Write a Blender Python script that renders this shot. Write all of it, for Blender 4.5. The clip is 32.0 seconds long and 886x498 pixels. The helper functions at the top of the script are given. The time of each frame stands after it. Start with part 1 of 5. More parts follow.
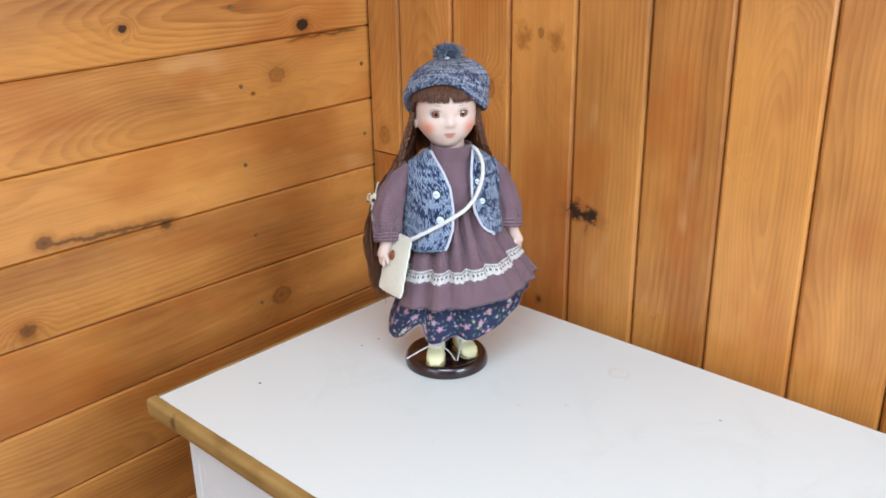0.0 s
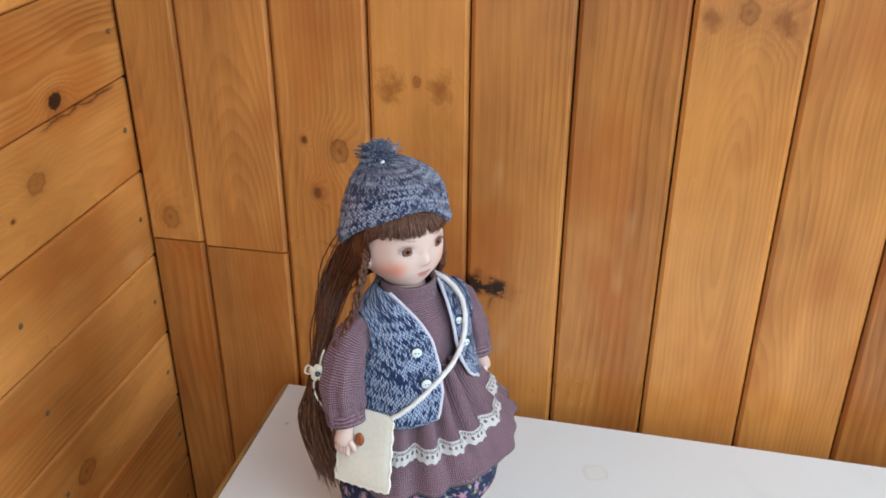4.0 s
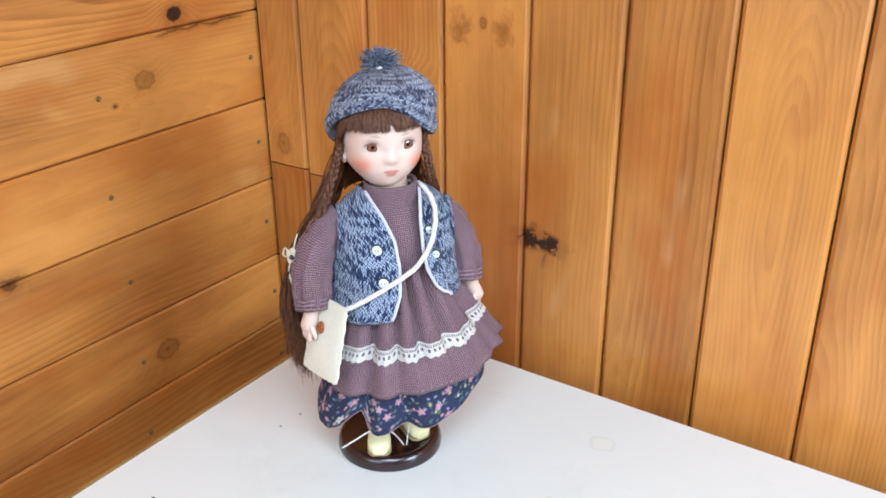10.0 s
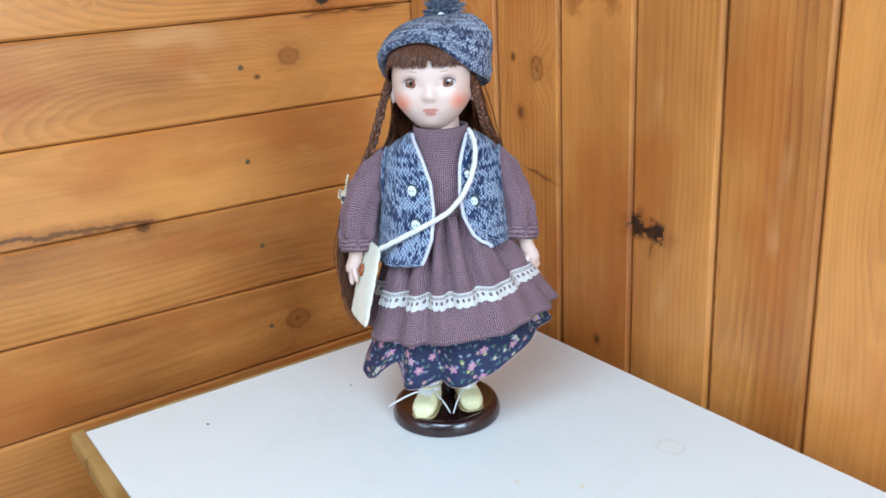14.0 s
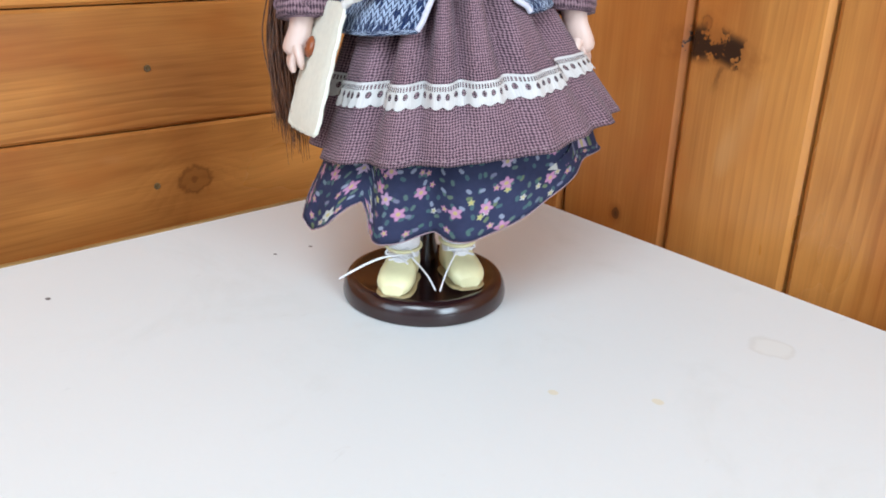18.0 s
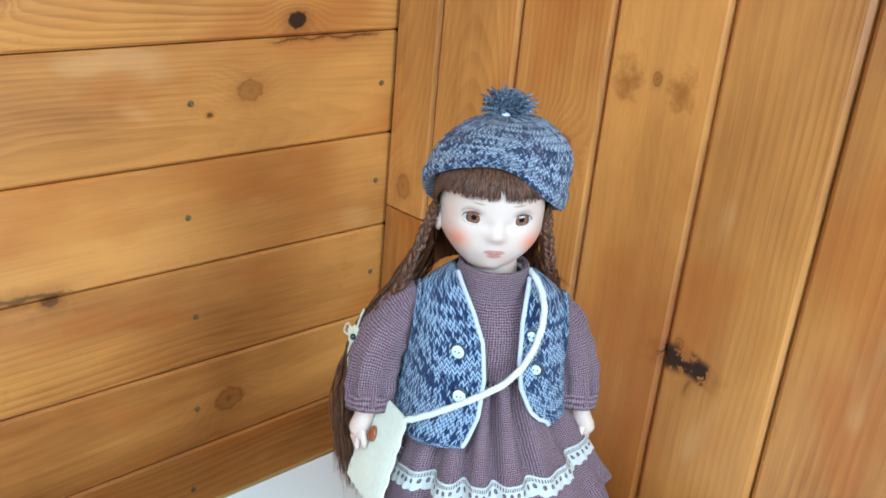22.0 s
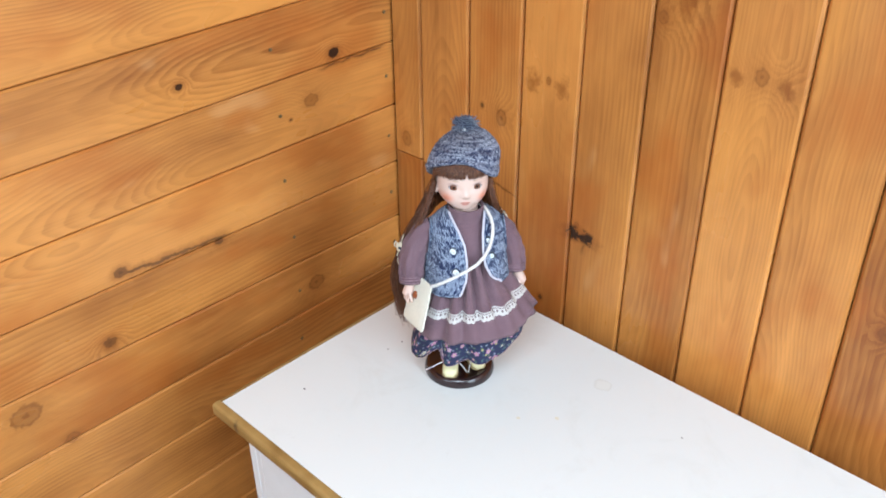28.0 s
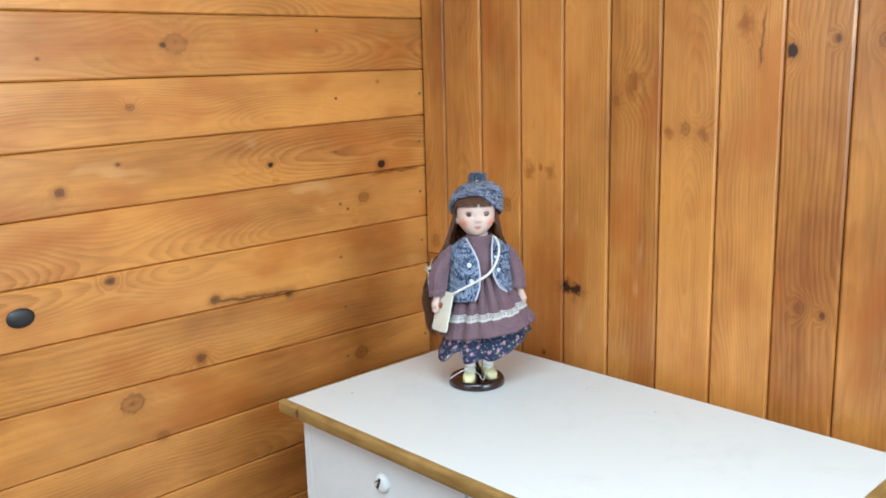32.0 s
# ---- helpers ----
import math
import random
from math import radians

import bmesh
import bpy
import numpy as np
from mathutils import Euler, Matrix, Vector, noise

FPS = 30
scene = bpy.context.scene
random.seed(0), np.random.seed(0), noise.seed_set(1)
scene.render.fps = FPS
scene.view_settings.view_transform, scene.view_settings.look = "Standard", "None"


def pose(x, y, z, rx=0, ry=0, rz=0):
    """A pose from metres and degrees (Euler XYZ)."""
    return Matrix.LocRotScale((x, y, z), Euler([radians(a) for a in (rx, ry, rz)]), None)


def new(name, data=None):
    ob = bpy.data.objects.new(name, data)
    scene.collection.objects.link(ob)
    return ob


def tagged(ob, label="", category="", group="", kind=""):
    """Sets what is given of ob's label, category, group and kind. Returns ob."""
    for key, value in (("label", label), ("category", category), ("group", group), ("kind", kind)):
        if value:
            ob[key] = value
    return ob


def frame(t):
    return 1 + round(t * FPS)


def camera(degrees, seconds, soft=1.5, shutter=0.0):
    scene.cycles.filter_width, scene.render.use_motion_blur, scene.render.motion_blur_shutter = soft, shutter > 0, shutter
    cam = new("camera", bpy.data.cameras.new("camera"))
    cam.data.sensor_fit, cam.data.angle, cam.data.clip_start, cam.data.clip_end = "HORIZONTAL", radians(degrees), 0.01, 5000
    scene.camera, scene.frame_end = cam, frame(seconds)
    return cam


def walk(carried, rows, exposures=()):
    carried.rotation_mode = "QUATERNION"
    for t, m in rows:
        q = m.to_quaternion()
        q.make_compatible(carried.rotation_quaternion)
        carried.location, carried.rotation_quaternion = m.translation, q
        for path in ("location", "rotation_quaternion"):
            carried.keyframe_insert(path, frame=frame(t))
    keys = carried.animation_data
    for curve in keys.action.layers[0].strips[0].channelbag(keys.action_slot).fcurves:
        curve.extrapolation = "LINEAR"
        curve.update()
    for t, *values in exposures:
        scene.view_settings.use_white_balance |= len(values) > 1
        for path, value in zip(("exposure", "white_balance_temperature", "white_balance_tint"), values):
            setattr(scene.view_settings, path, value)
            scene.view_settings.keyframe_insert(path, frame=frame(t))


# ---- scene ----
cam = camera(52.1, 32.0, 1.8)
METRES, EYE, TILT, LEAN, TURN = 4.0, 1.402, 0.0, 0.0, 41.9
ROWS = [
    (0.0, 0.0, 0.0, 0.0, -0.31, -21.41, 0.79),
    (0.5, -0.0088, 0.0224, -0.0018, -3.42, -21.97, 0.96),
    (1.0, -0.0137, 0.0387, -0.0025, -5.02, -22.76, 1.19),
    (1.5, -0.0219, 0.0539, -0.0043, -7.02, -23.2, 0.02),
    (2.0, -0.0328, 0.0738, -0.0083, -10.24, -24.23, -0.94),
    (2.5, -0.0428, 0.0903, -0.0079, -16.14, -25.33, -0.74),
    (3.0, -0.0551, 0.1043, 0.0013, -22.05, -25.64, -1.08),
    (3.5, -0.0697, 0.1108, 0.0179, -27.16, -26.22, -1.19),
    (5.5, -0.1048, 0.1236, 0.0479, -34.62, -36.49, 1.9),
    (6.0, -0.1017, 0.1256, 0.0474, -34.54, -36.89, 1.86),
    (6.5, -0.096, 0.1235, 0.0428, -33.85, -37.23, 1.49),
    (7.0, -0.0893, 0.1204, 0.0336, -33.07, -37.02, 0.63),
    (7.5, -0.0838, 0.1141, 0.0244, -30.4, -35.29, 0.72),
    (8.0, -0.0728, 0.1066, 0.0196, -28.77, -33.66, 0.67),
    (8.5, -0.06, 0.096, 0.0162, -25.59, -30.95, 0.88),
    (9.0, -0.0482, 0.087, 0.0114, -19.33, -27.98, 0.67),
    (9.5, -0.0332, 0.0774, 0.0076, -13.75, -26.07, 0.79),
    (10.0, -0.0155, 0.0717, 0.0034, -8.84, -24.76, 0.42),
    (10.5, 0.0046, 0.0686, -0.0, -3.3, -24.05, 0.01),
    (11.0, 0.02, 0.0677, -0.0017, 1.95, -23.86, -0.1),
    (11.5, 0.0361, 0.0635, 0.0006, 7.88, -23.84, -0.32),
    (12.0, 0.0515, 0.0601, 0.0045, 14.37, -24.1, -1.53),
    (12.5, 0.0584, 0.0567, 0.0035, 17.11, -21.44, 0.55),
    (13.0, 0.0584, 0.0557, -0.0041, 13.87, -19.65, 2.45),
    (13.5, 0.0542, 0.0593, -0.0158, 12.98, -19.17, 3.16),
    (14.0, 0.0476, 0.0686, -0.0315, 11.35, -18.85, 2.75),
    (14.5, 0.0393, 0.0834, -0.0475, 10.46, -19.03, 2.19),
    (15.0, 0.0335, 0.099, -0.0615, 8.75, -18.59, 0.94),
    (15.5, 0.0272, 0.1133, -0.0753, 7.59, -19.87, 0.52),
    (17.5, 0.0185, 0.1343, -0.086, 6.49, -22.08, -1.89),
    (18.0, 0.017, 0.1338, -0.0824, 6.03, -22.36, -1.95),
    (18.5, 0.0147, 0.1318, -0.0748, 6.27, -22.88, -1.89),
    (19.0, 0.0137, 0.1298, -0.0638, 6.65, -21.58, -2.87),
    (19.5, 0.0129, 0.1287, -0.0556, 6.47, -20.66, -3.51),
    (20.0, 0.0108, 0.1281, -0.0492, 6.53, -20.32, -3.93),
    (20.5, 0.008, 0.1272, -0.0423, 6.33, -20.16, -4.36),
    (21.0, 0.005, 0.1256, -0.0324, 5.8, -20.16, -5.24),
    (21.5, 0.0013, 0.1263, -0.0233, 5.04, -21.01, -5.88),
    (22.0, -0.0008, 0.1235, -0.0088, 4.19, -22.36, -4.97),
    (22.5, -0.003, 0.1179, 0.0087, 2.52, -25.03, -3.34),
    (23.0, -0.0053, 0.1084, 0.0301, 0.62, -28.06, -2.74),
    (23.5, -0.0066, 0.1022, 0.0464, -0.18, -32.46, -2.02),
    (24.0, -0.0074, 0.0981, 0.0622, -1.72, -36.43, -2.92),
    (24.5, -0.0087, 0.0902, 0.0803, -1.32, -38.69, -2.32),
    (25.0, -0.0073, 0.0815, 0.0972, -1.11, -41.12, -1.29),
    (25.5, -0.0064, 0.0708, 0.1091, -1.1, -42.1, -1.1),
    (27.5, 0.0002, 0.0017, 0.0974, 0.4, -33.84, 1.74),
    (28.0, -0.0002, -0.0141, 0.0882, 0.81, -31.8, 0.42),
    (28.5, -0.0014, -0.04, 0.0819, 2.32, -28.96, -0.22),
    (29.0, -0.0029, -0.0752, 0.0751, 1.8, -26.77, 0.52),
    (29.5, -0.0024, -0.1078, 0.0646, 1.49, -22.39, 1.26),
    (30.0, -0.0016, -0.1373, 0.0488, 1.26, -19.0, 0.98),
    (30.5, 0.0021, -0.1542, 0.0344, 0.91, -16.45, 0.25),
    (31.0, 0.0065, -0.1601, 0.0245, 3.14, -14.16, 1.07),
    (31.5, 0.0081, -0.1613, 0.0143, 3.29, -12.35, 1.21),
    (32.0, 0.0074, -0.1615, 0.0108, 2.63, -11.73, 1.37),
]
EXPOSURES = [
    (0.0, 0.0, 6550, 8), (2.0, -0.15, 6600, 8), (3.2, -0.22, 6550, 8), (5.5, -0.15, 6600, 8), (7.0, -0.15, 6600, 8), (8.7, -0.03, 6550, 8), (10.0, 0.2, 6500, 8), (11.9, 0.15, 6300, 6), (12.6, 0.08, 5000, -9), (13.4, 0.08, 5000, -9),
    (14.2, 0.12, 6200, 6), (15.0, 0.2, 6500, 8), (18.0, 0.1, 6500, 8), (20.5, 0.1, 6450, 8), (21.4, 0.15, 6100, -3), (22.0, 0.22, 5550, -8),
    (23.2, 0.3, 5300, -13), (24.2, 0.35, 6300, 4), (25.5, 0.33, 6450, 8), (28.0, 0.15, 6500, 8), (29.0, -0.1, 6500, 7), (30.0, -0.04, 6500, 6), (32.0, 0.0, 6400, 2),
]
walk(cam, [(t, pose(0, 0, EYE, TILT, LEAN, TURN) @ pose(METRES * x, METRES * y, METRES * z, 90 + pitch, roll, yaw)) for t, x, y, z, yaw, pitch, roll in ROWS], EXPOSURES)

import itertools

# ---- light ----
# Daylight from two broad window openings behind and beside the camera; a bright hazy sky outside.
world = bpy.data.worlds.new("sky")
scene.world = world
world.use_nodes = True
wt = world.node_tree
sky = wt.nodes.new("ShaderNodeTexSky")
sky.sky_type, sky.sun_disc = "NISHITA", False
sky.sun_elevation, sky.sun_rotation = radians(50), radians(120)
wt.links.new(sky.outputs[0], wt.nodes["Background"].inputs[0])
wt.nodes["Background"].inputs[1].default_value = 0.12


def area_light(name, place, turn, width, height, watts, colour):
    lamp = bpy.data.lights.new(name, "AREA")
    lamp.shape, lamp.size, lamp.size_y, lamp.energy, lamp.color = "RECTANGLE", width, height, watts, colour
    ob = new(name, lamp)
    ob.matrix_world = pose(*place, *turn)
    return ob


DAY = (0.705, 0.855, 1.0)
area_light("daylight_south", (-0.55, -1.66, 1.75), (90, 0, 0), 1.1, 1.1, 19, DAY)
area_light("daylight_east", (1.66, 0.45, 1.72), (90, 0, 90), 0.9, 1.1, 50, DAY)
# an added lamp above the room, no known source, to brighten the worktop
area_light("daylight_roof", (0.50, -0.75, 2.48), (0, 0, 0), 1.4, 1.4, 85, DAY)


# ---- materials ----
class Nodes:
    """Short hand for wiring a material."""

    def __init__(self, name):
        self.material = bpy.data.materials.new(name)
        self.material.use_nodes = True
        self.tree = self.material.node_tree
        self.bsdf = self.tree.nodes["Principled BSDF"]

    def put(self, socket, value):
        if hasattr(value, "node"):
            self.tree.links.new(value, socket)
        else:
            socket.default_value = value

    def node(self, kind, *values, out=0, operation="", interpolation=""):
        n = self.tree.nodes.new(kind)
        if operation:
            n.operation = operation
        if interpolation:
            n.interpolation_type = interpolation
        for i, value in enumerate(values):
            if value is not None:
                self.put(n.inputs[i], value)
        return n.outputs[out]

    def math(self, op, a, b=None, c=None):
        return self.node("ShaderNodeMath", a, b, c, operation=op)

    def vec(self, op, a, b=None):
        return self.node("ShaderNodeVectorMath", a, b, operation=op)

    def length(self, a):
        return self.node("ShaderNodeVectorMath", a, operation="LENGTH", out=1)

    def ramp(self, x, lo, hi, a=0.0, b=1.0):
        return self.node("ShaderNodeMapRange", x, lo, hi, a, b, interpolation="SMOOTHSTEP")

    def mix(self, fac, a, b, blend="MIX"):
        n = self.tree.nodes.new("ShaderNodeMix")
        n.data_type, n.blend_type = "RGBA", blend
        self.put(n.inputs[0], fac)
        for socket, value in ((n.inputs[6], a), (n.inputs[7], b)):
            self.put(socket, (*value, 1) if isinstance(value, tuple) and len(value) == 3 else value)
        return n.outputs[2]

    def noise(self, vector, scale, detail=3.0, rough=0.55, distortion=0.0):
        n = self.tree.nodes.new("ShaderNodeTexNoise")
        self.put(n.inputs["Vector"], vector)
        for key, value in (("Scale", scale), ("Detail", detail), ("Roughness", rough), ("Distortion", distortion)):
            n.inputs[key].default_value = value
        return n.outputs[0]

    def coords(self, kind):
        return self.node("ShaderNodeTexCoord", out={"Generated": 0, "UV": 2, "Object": 3}[kind])

    def place(self):
        return self.node("ShaderNodeNewGeometry")

    def chance(self):
        n = self.tree.nodes.new("ShaderNodeObjectInfo")
        return n.outputs["Random"]

    def split(self, v):
        n = self.tree.nodes.new("ShaderNodeSeparateXYZ")
        self.put(n.inputs[0], v)
        return n.outputs

    def join(self, x, y, z=0.0):
        return self.node("ShaderNodeCombineXYZ", x, y, z)

    def bump(self, height, strength, distance):
        n = self.tree.nodes.new("ShaderNodeBump")
        n.inputs["Strength"].default_value, n.inputs["Distance"].default_value = strength, distance
        self.put(n.inputs["Height"], height)
        self.put(self.bsdf.inputs["Normal"], n.outputs[0])

    def finish(self, colour, rough=0.5, specular=0.5, coat=0.0):
        b = self.bsdf.inputs
        self.put(b["Base Color"], (*colour, 1) if isinstance(colour, tuple) and len(colour) == 3 else colour)
        self.put(b["Roughness"], rough)
        b["Specular IOR Level"].default_value = specular
        b["Coat Weight"].default_value = coat
        b["Coat Roughness"].default_value = 0.25
        return self.material


def stained_pine(name, along, knots, cracks=(), light=(0.69, 0.286, 0.070), dark=(0.180, 0.042, 0.005), ring=0.0065, figure=0.18):
    """Varnished orange pine. along: the axis of the grain. knots: (along, across, radius, darkness) in metres."""
    g = Nodes(name)
    x, y, z = g.split(g.place())
    run, across = (y, z) if along == "y" else (z, x)
    luck = g.math("MULTIPLY", g.chance(), 37.0)
    p = g.join(run, across, luck)
    # the board's cut through the year rings: arches where it passes near the pith, straight lines where it lies far off
    own = g.split(g.coords("Object"))
    pith = g.math("MULTIPLY", g.math("SUBTRACT", g.node("ShaderNodeTexWhiteNoise", g.join(luck, 3.0, 1.0)), 0.5), 0.17)
    sway = g.noise(g.join(g.math("MULTIPLY", run, 1.1), luck, 0.0), 1.0, 2.0, 0.5)
    deep = g.math("ADD", 0.006, g.math("MULTIPLY", g.ramp(sway, 0.25, 0.75), 0.085))
    shake = g.noise(g.vec("MULTIPLY", p, (5.0, 26.0, 1.0)), 1.0, 3.0, 0.5)
    aside = g.math("ADD", g.math("SUBTRACT", own[2], pith), g.math("MULTIPLY", g.math("SUBTRACT", g.noise(g.join(g.math("MULTIPLY", run, 2.6), luck, 4.0), 1.0, 1.0), 0.5), 0.03))
    field = g.math("ADD", g.math("DIVIDE", g.length(g.join(aside, deep, 0.0)), g.math("MULTIPLY", g.math("ADD", 0.7, g.chance()), ring)), g.math("MULTIPLY", shake, 1.7))
    core, halo, heart = 0.0, 0.0, 0.0
    flat = g.join(run, across, 0.0)
    rough_edge = g.noise(p, 130.0, 3.0, 0.65)
    for a, c, r, d in knots:
        off = g.vec("MULTIPLY", g.vec("SUBTRACT", flat, (a, c, 0.0)), (0.75 / r, 1.0 / r, 0.0))
        dist = g.math("ADD", g.length(off), g.math("MULTIPLY", g.math("SUBTRACT", rough_edge, 0.5), 0.85))
        field = g.math("ADD", field, g.ramp(dist, 0.0, 3.6, 3.2, 0.0))
        if d > 0.6:
            core = g.math("MAXIMUM", core, g.math("MAXIMUM", g.ramp(dist, 0.70, 1.0, d if d > 0.94 else 0.72 * d, 0.0), g.ramp(dist, 0.25, 0.55, 0.9 * d, 0.0)))
            halo = g.math("MAXIMUM", halo, g.ramp(dist, 0.7, 2.1, 0.45, 0.0))
        elif d <= 0.32:
            # a smoky brown patch beside a knot
            smoke = g.math("ADD", dist, g.math("MULTIPLY", g.math("SUBTRACT", g.noise(p, 55.0, 3.0, 0.6), 0.5), 3.2))
            halo = g.math("MAXIMUM", halo, g.ramp(smoke, 0.3, 1.7, 0.62, 0.0))
        else:
            rim = g.math("MULTIPLY", g.ramp(dist, 0.55, 0.85), g.ramp(dist, 0.85, 1.1, 1.0, 0.0))
            inner = g.math("MAXIMUM", g.ramp(dist, 0.75, 0.95, 0.45, 0.0), g.math("MULTIPLY", rim, 0.8))
            heart = g.math("MAXIMUM", heart, g.math("MULTIPLY", g.math("MAXIMUM", inner, g.ramp(dist, 0.1, 0.4, 0.9, 0.0)), min(0.85, 1.6 * d)))
            halo = g.math("MAXIMUM", halo, g.ramp(dist, 0.7, 2.2, 0.22, 0.0))
    for a0, c0, a1, c1, r in cracks:
        # a thin dark split that runs from one place to another
        va = g.vec("SUBTRACT", flat, (a0, c0, 0.0))
        length = math.hypot(a1 - a0, c1 - c0)
        ux, uy = (a1 - a0) / length, (c1 - c0) / length
        t = g.node("ShaderNodeVectorMath", va, (ux, uy, 0.0), operation="DOT_PRODUCT", out=1)
        s = g.node("ShaderNodeVectorMath", va, (-uy, ux, 0.0), operation="DOT_PRODUCT", out=1)
        wob = g.math("ADD", g.math("MULTIPLY", g.math("SUBTRACT", g.noise(flat, 45.0, 3.0), 0.5), 0.014), g.math("MULTIPLY", g.math("SUBTRACT", rough_edge, 0.5), (4.4 if r > 0.004 else 1.6) * r))
        s = g.math("ABSOLUTE", g.math("ADD", s, wob))
        big = r > 0.004
        e0, e1 = (r, 0.0) if big else (0.01, 0.02)
        t_in = g.math("MULTIPLY", g.ramp(t, -e0, e1), g.ramp(t, length - e1, length + e0, 1.0, 0.0))
        line = g.math("MULTIPLY", g.ramp(s, r * (0.62 if big else 0.3), r, 1.0 if big else 0.66, 0.0), t_in)
        core = g.math("MAXIMUM", core, line)
        halo = g.math("MAXIMUM", halo, g.math("MULTIPLY", g.ramp(s, r, r * 4, 0.4, 0.0), t_in))
    year = g.math("FRACT", field)
    late = g.math("MULTIPLY", g.ramp(year, 0.15, 0.86), g.ramp(year, 0.88, 1.0, 1.0, 0.0))
    strength = g.ramp(g.noise(g.vec("MULTIPLY", p, (0.9, 6.0, 1.3)), 1.0, 2.0), 0.36, 0.68, 0.04, figure)
    fibre = g.noise(g.vec("MULTIPLY", p, (9.0, 520.0, 1.0)), 1.0, 3.0, 0.6)
    streak = g.noise(g.vec("MULTIPLY", p, (1.6, 75.0, 1.0)), 1.0, 3.0, 0.6)
    blotch = g.noise(g.vec("MULTIPLY", p, (2.2, 6.0, 1.0)), 1.0, 4.0, 0.6)
    cloud = g.noise(g.vec("MULTIPLY", p, (4.5, 9.0, 2.0)), 1.0, 3.0, 0.55)
    tone = g.math("ADD", g.math("MULTIPLY", g.math("SUBTRACT", fibre, 0.5), 0.34), g.math("MULTIPLY", g.math("MULTIPLY", g.math("SUBTRACT", late, 0.40), strength), 0.95))
    tone = g.math("ADD", tone, g.math("MULTIPLY", g.math("SUBTRACT", streak, 0.5), 0.34))
    tone = g.math("ADD", tone, g.math("MULTIPLY", g.math("SUBTRACT", blotch, 0.5), 1.5))
    tone = g.math("ADD", tone, g.math("MULTIPLY", g.math("SUBTRACT", g.chance(), 0.5), 0.4))
    colour = g.mix(g.ramp(tone, -0.60, 0.66), light, dark)
    colour = g.mix(g.ramp(cloud, 0.46, 0.70, 0.0, 0.52), colour, (0.40, 0.095, 0.009))
    colour = g.mix(halo, colour, (0.19, 0.045, 0.006))
    colour = g.mix(heart, colour, (0.16, 0.045, 0.009))
    colour = g.mix(core, colour, (0.026, 0.008, 0.003))
    # soft pale patches: sheen of the varnish, painted into the wood colour
    pale = g.ramp(g.noise(g.vec("MULTIPLY", p, (6.0, 14.0, 1.0)), 1.0, 2.0), 0.66, 0.78, 0.0, 0.32)
    colour = g.mix(pale, colour, (0.72, 0.40, 0.17))
    g.bump(g.math("ADD", g.math("MULTIPLY", fibre, 0.4), g.math("MULTIPLY", tone, -0.5)), 0.22, 0.0012)
    rough = g.ramp(g.math("ADD", g.math("MULTIPLY", blotch, 0.6), g.math("MULTIPLY", cloud, 0.4)), 0.35, 0.65, 0.26, 0.46)
    return g.finish(colour, rough, 0.5)


LEFT_KNOTS = [
    (0.441, 1.489, 0.020, 0.35), (0.415, 1.487, 0.006, 0.9), (0.192, 1.233, 0.009, 0.75), (0.104, 1.024, 0.001, 0.0),
    (0.640, 1.239, 0.006, 0.95), (0.951, 1.211, 0.0105, 1.0), (0.893, 1.140, 0.012, 0.4), (0.339, 1.375, 0.007, 0.6),
    (0.485, 0.977, 0.010, 0.8), (0.668, 0.953, 0.008, 0.85), (0.268, 1.058, 0.008, 0.9), (0.442, 0.864, 0.010, 0.7),
    (0.288, 0.810, 0.020, 0.5), (0.866, 0.770, 0.015, 0.55), (0.600, 0.963, 0.006, 0.65), (0.560, 0.967, 0.005, 0.65), (0.635, 0.960, 0.006, 0.62), (0.304, 1.272, 0.004, 0.9), (0.179, 1.465, 0.003, 0.7),
    (0.779, 1.515, 0.003, 0.7), (0.949, 1.402, 0.004, 0.5), (0.844, 1.118, 0.003, 0.9), (0.345, 0.725, 0.010, 0.45),
]
LEFT_CRACKS = [
    (0.48, 0.972, 0.69, 0.958, 0.0039),     (0.915, 1.189, 1.07, 1.191, 0.0016),
]
RIGHT_KNOTS = [
    (1.205, -0.812, 0.012, 0.28), (1.208, -0.752, 0.011, 0.28), (1.213, -0.781, 0.005, 0.55), (1.391, -0.551, 0.018, 0.32), (1.357, -0.589, 0.008, 0.4),
    (1.308, -0.432, 0.010, 0.4), (1.300, -0.395, 0.010, 0.25), (1.300, -0.468, 0.008, 0.25), (1.448, -0.233, 0.011, 1.0),
    (1.466, -0.156, 0.006, 0.8),  (0.972, -0.706, 0.005, 0.45),
    (0.999, -0.195, 0.009, 0.5), (0.991, -0.155, 0.006, 0.85), (1.499, -0.320, 0.014, 0.3), (1.121, -0.877, 0.012, 0.58),
    (1.132, -0.921, 0.004, 0.8), (1.064, -0.908, 0.006, 0.7), (0.793, -0.773, 0.005, 0.85), (1.462, -0.082, 0.010, 0.6),
    (1.010, -1.112, 0.012, 0.35), (0.905, -0.02, 0.011, 0.5),
]
RIGHT_CRACKS = [
    (0.964, -0.713, 0.948, -0.711, 0.0105), (0.957, -0.706, 0.953, -0.690, 0.0062), (0.961, -0.681, 0.948, -0.685, 0.0098), (0.946, -0.686, 0.924, -0.693, 0.0038),
    (0.995, -0.905, 0.980, -0.842, 0.0013),
    (1.42, -0.292, 1.52, -0.283, 0.0015),
]
PINE_WEST = stained_pine("stained_pine_horizontal", "y", LEFT_KNOTS, LEFT_CRACKS, figure=0.25)
PINE_NORTH = stained_pine("stained_pine_vertical", "z", RIGHT_KNOTS, RIGHT_CRACKS)


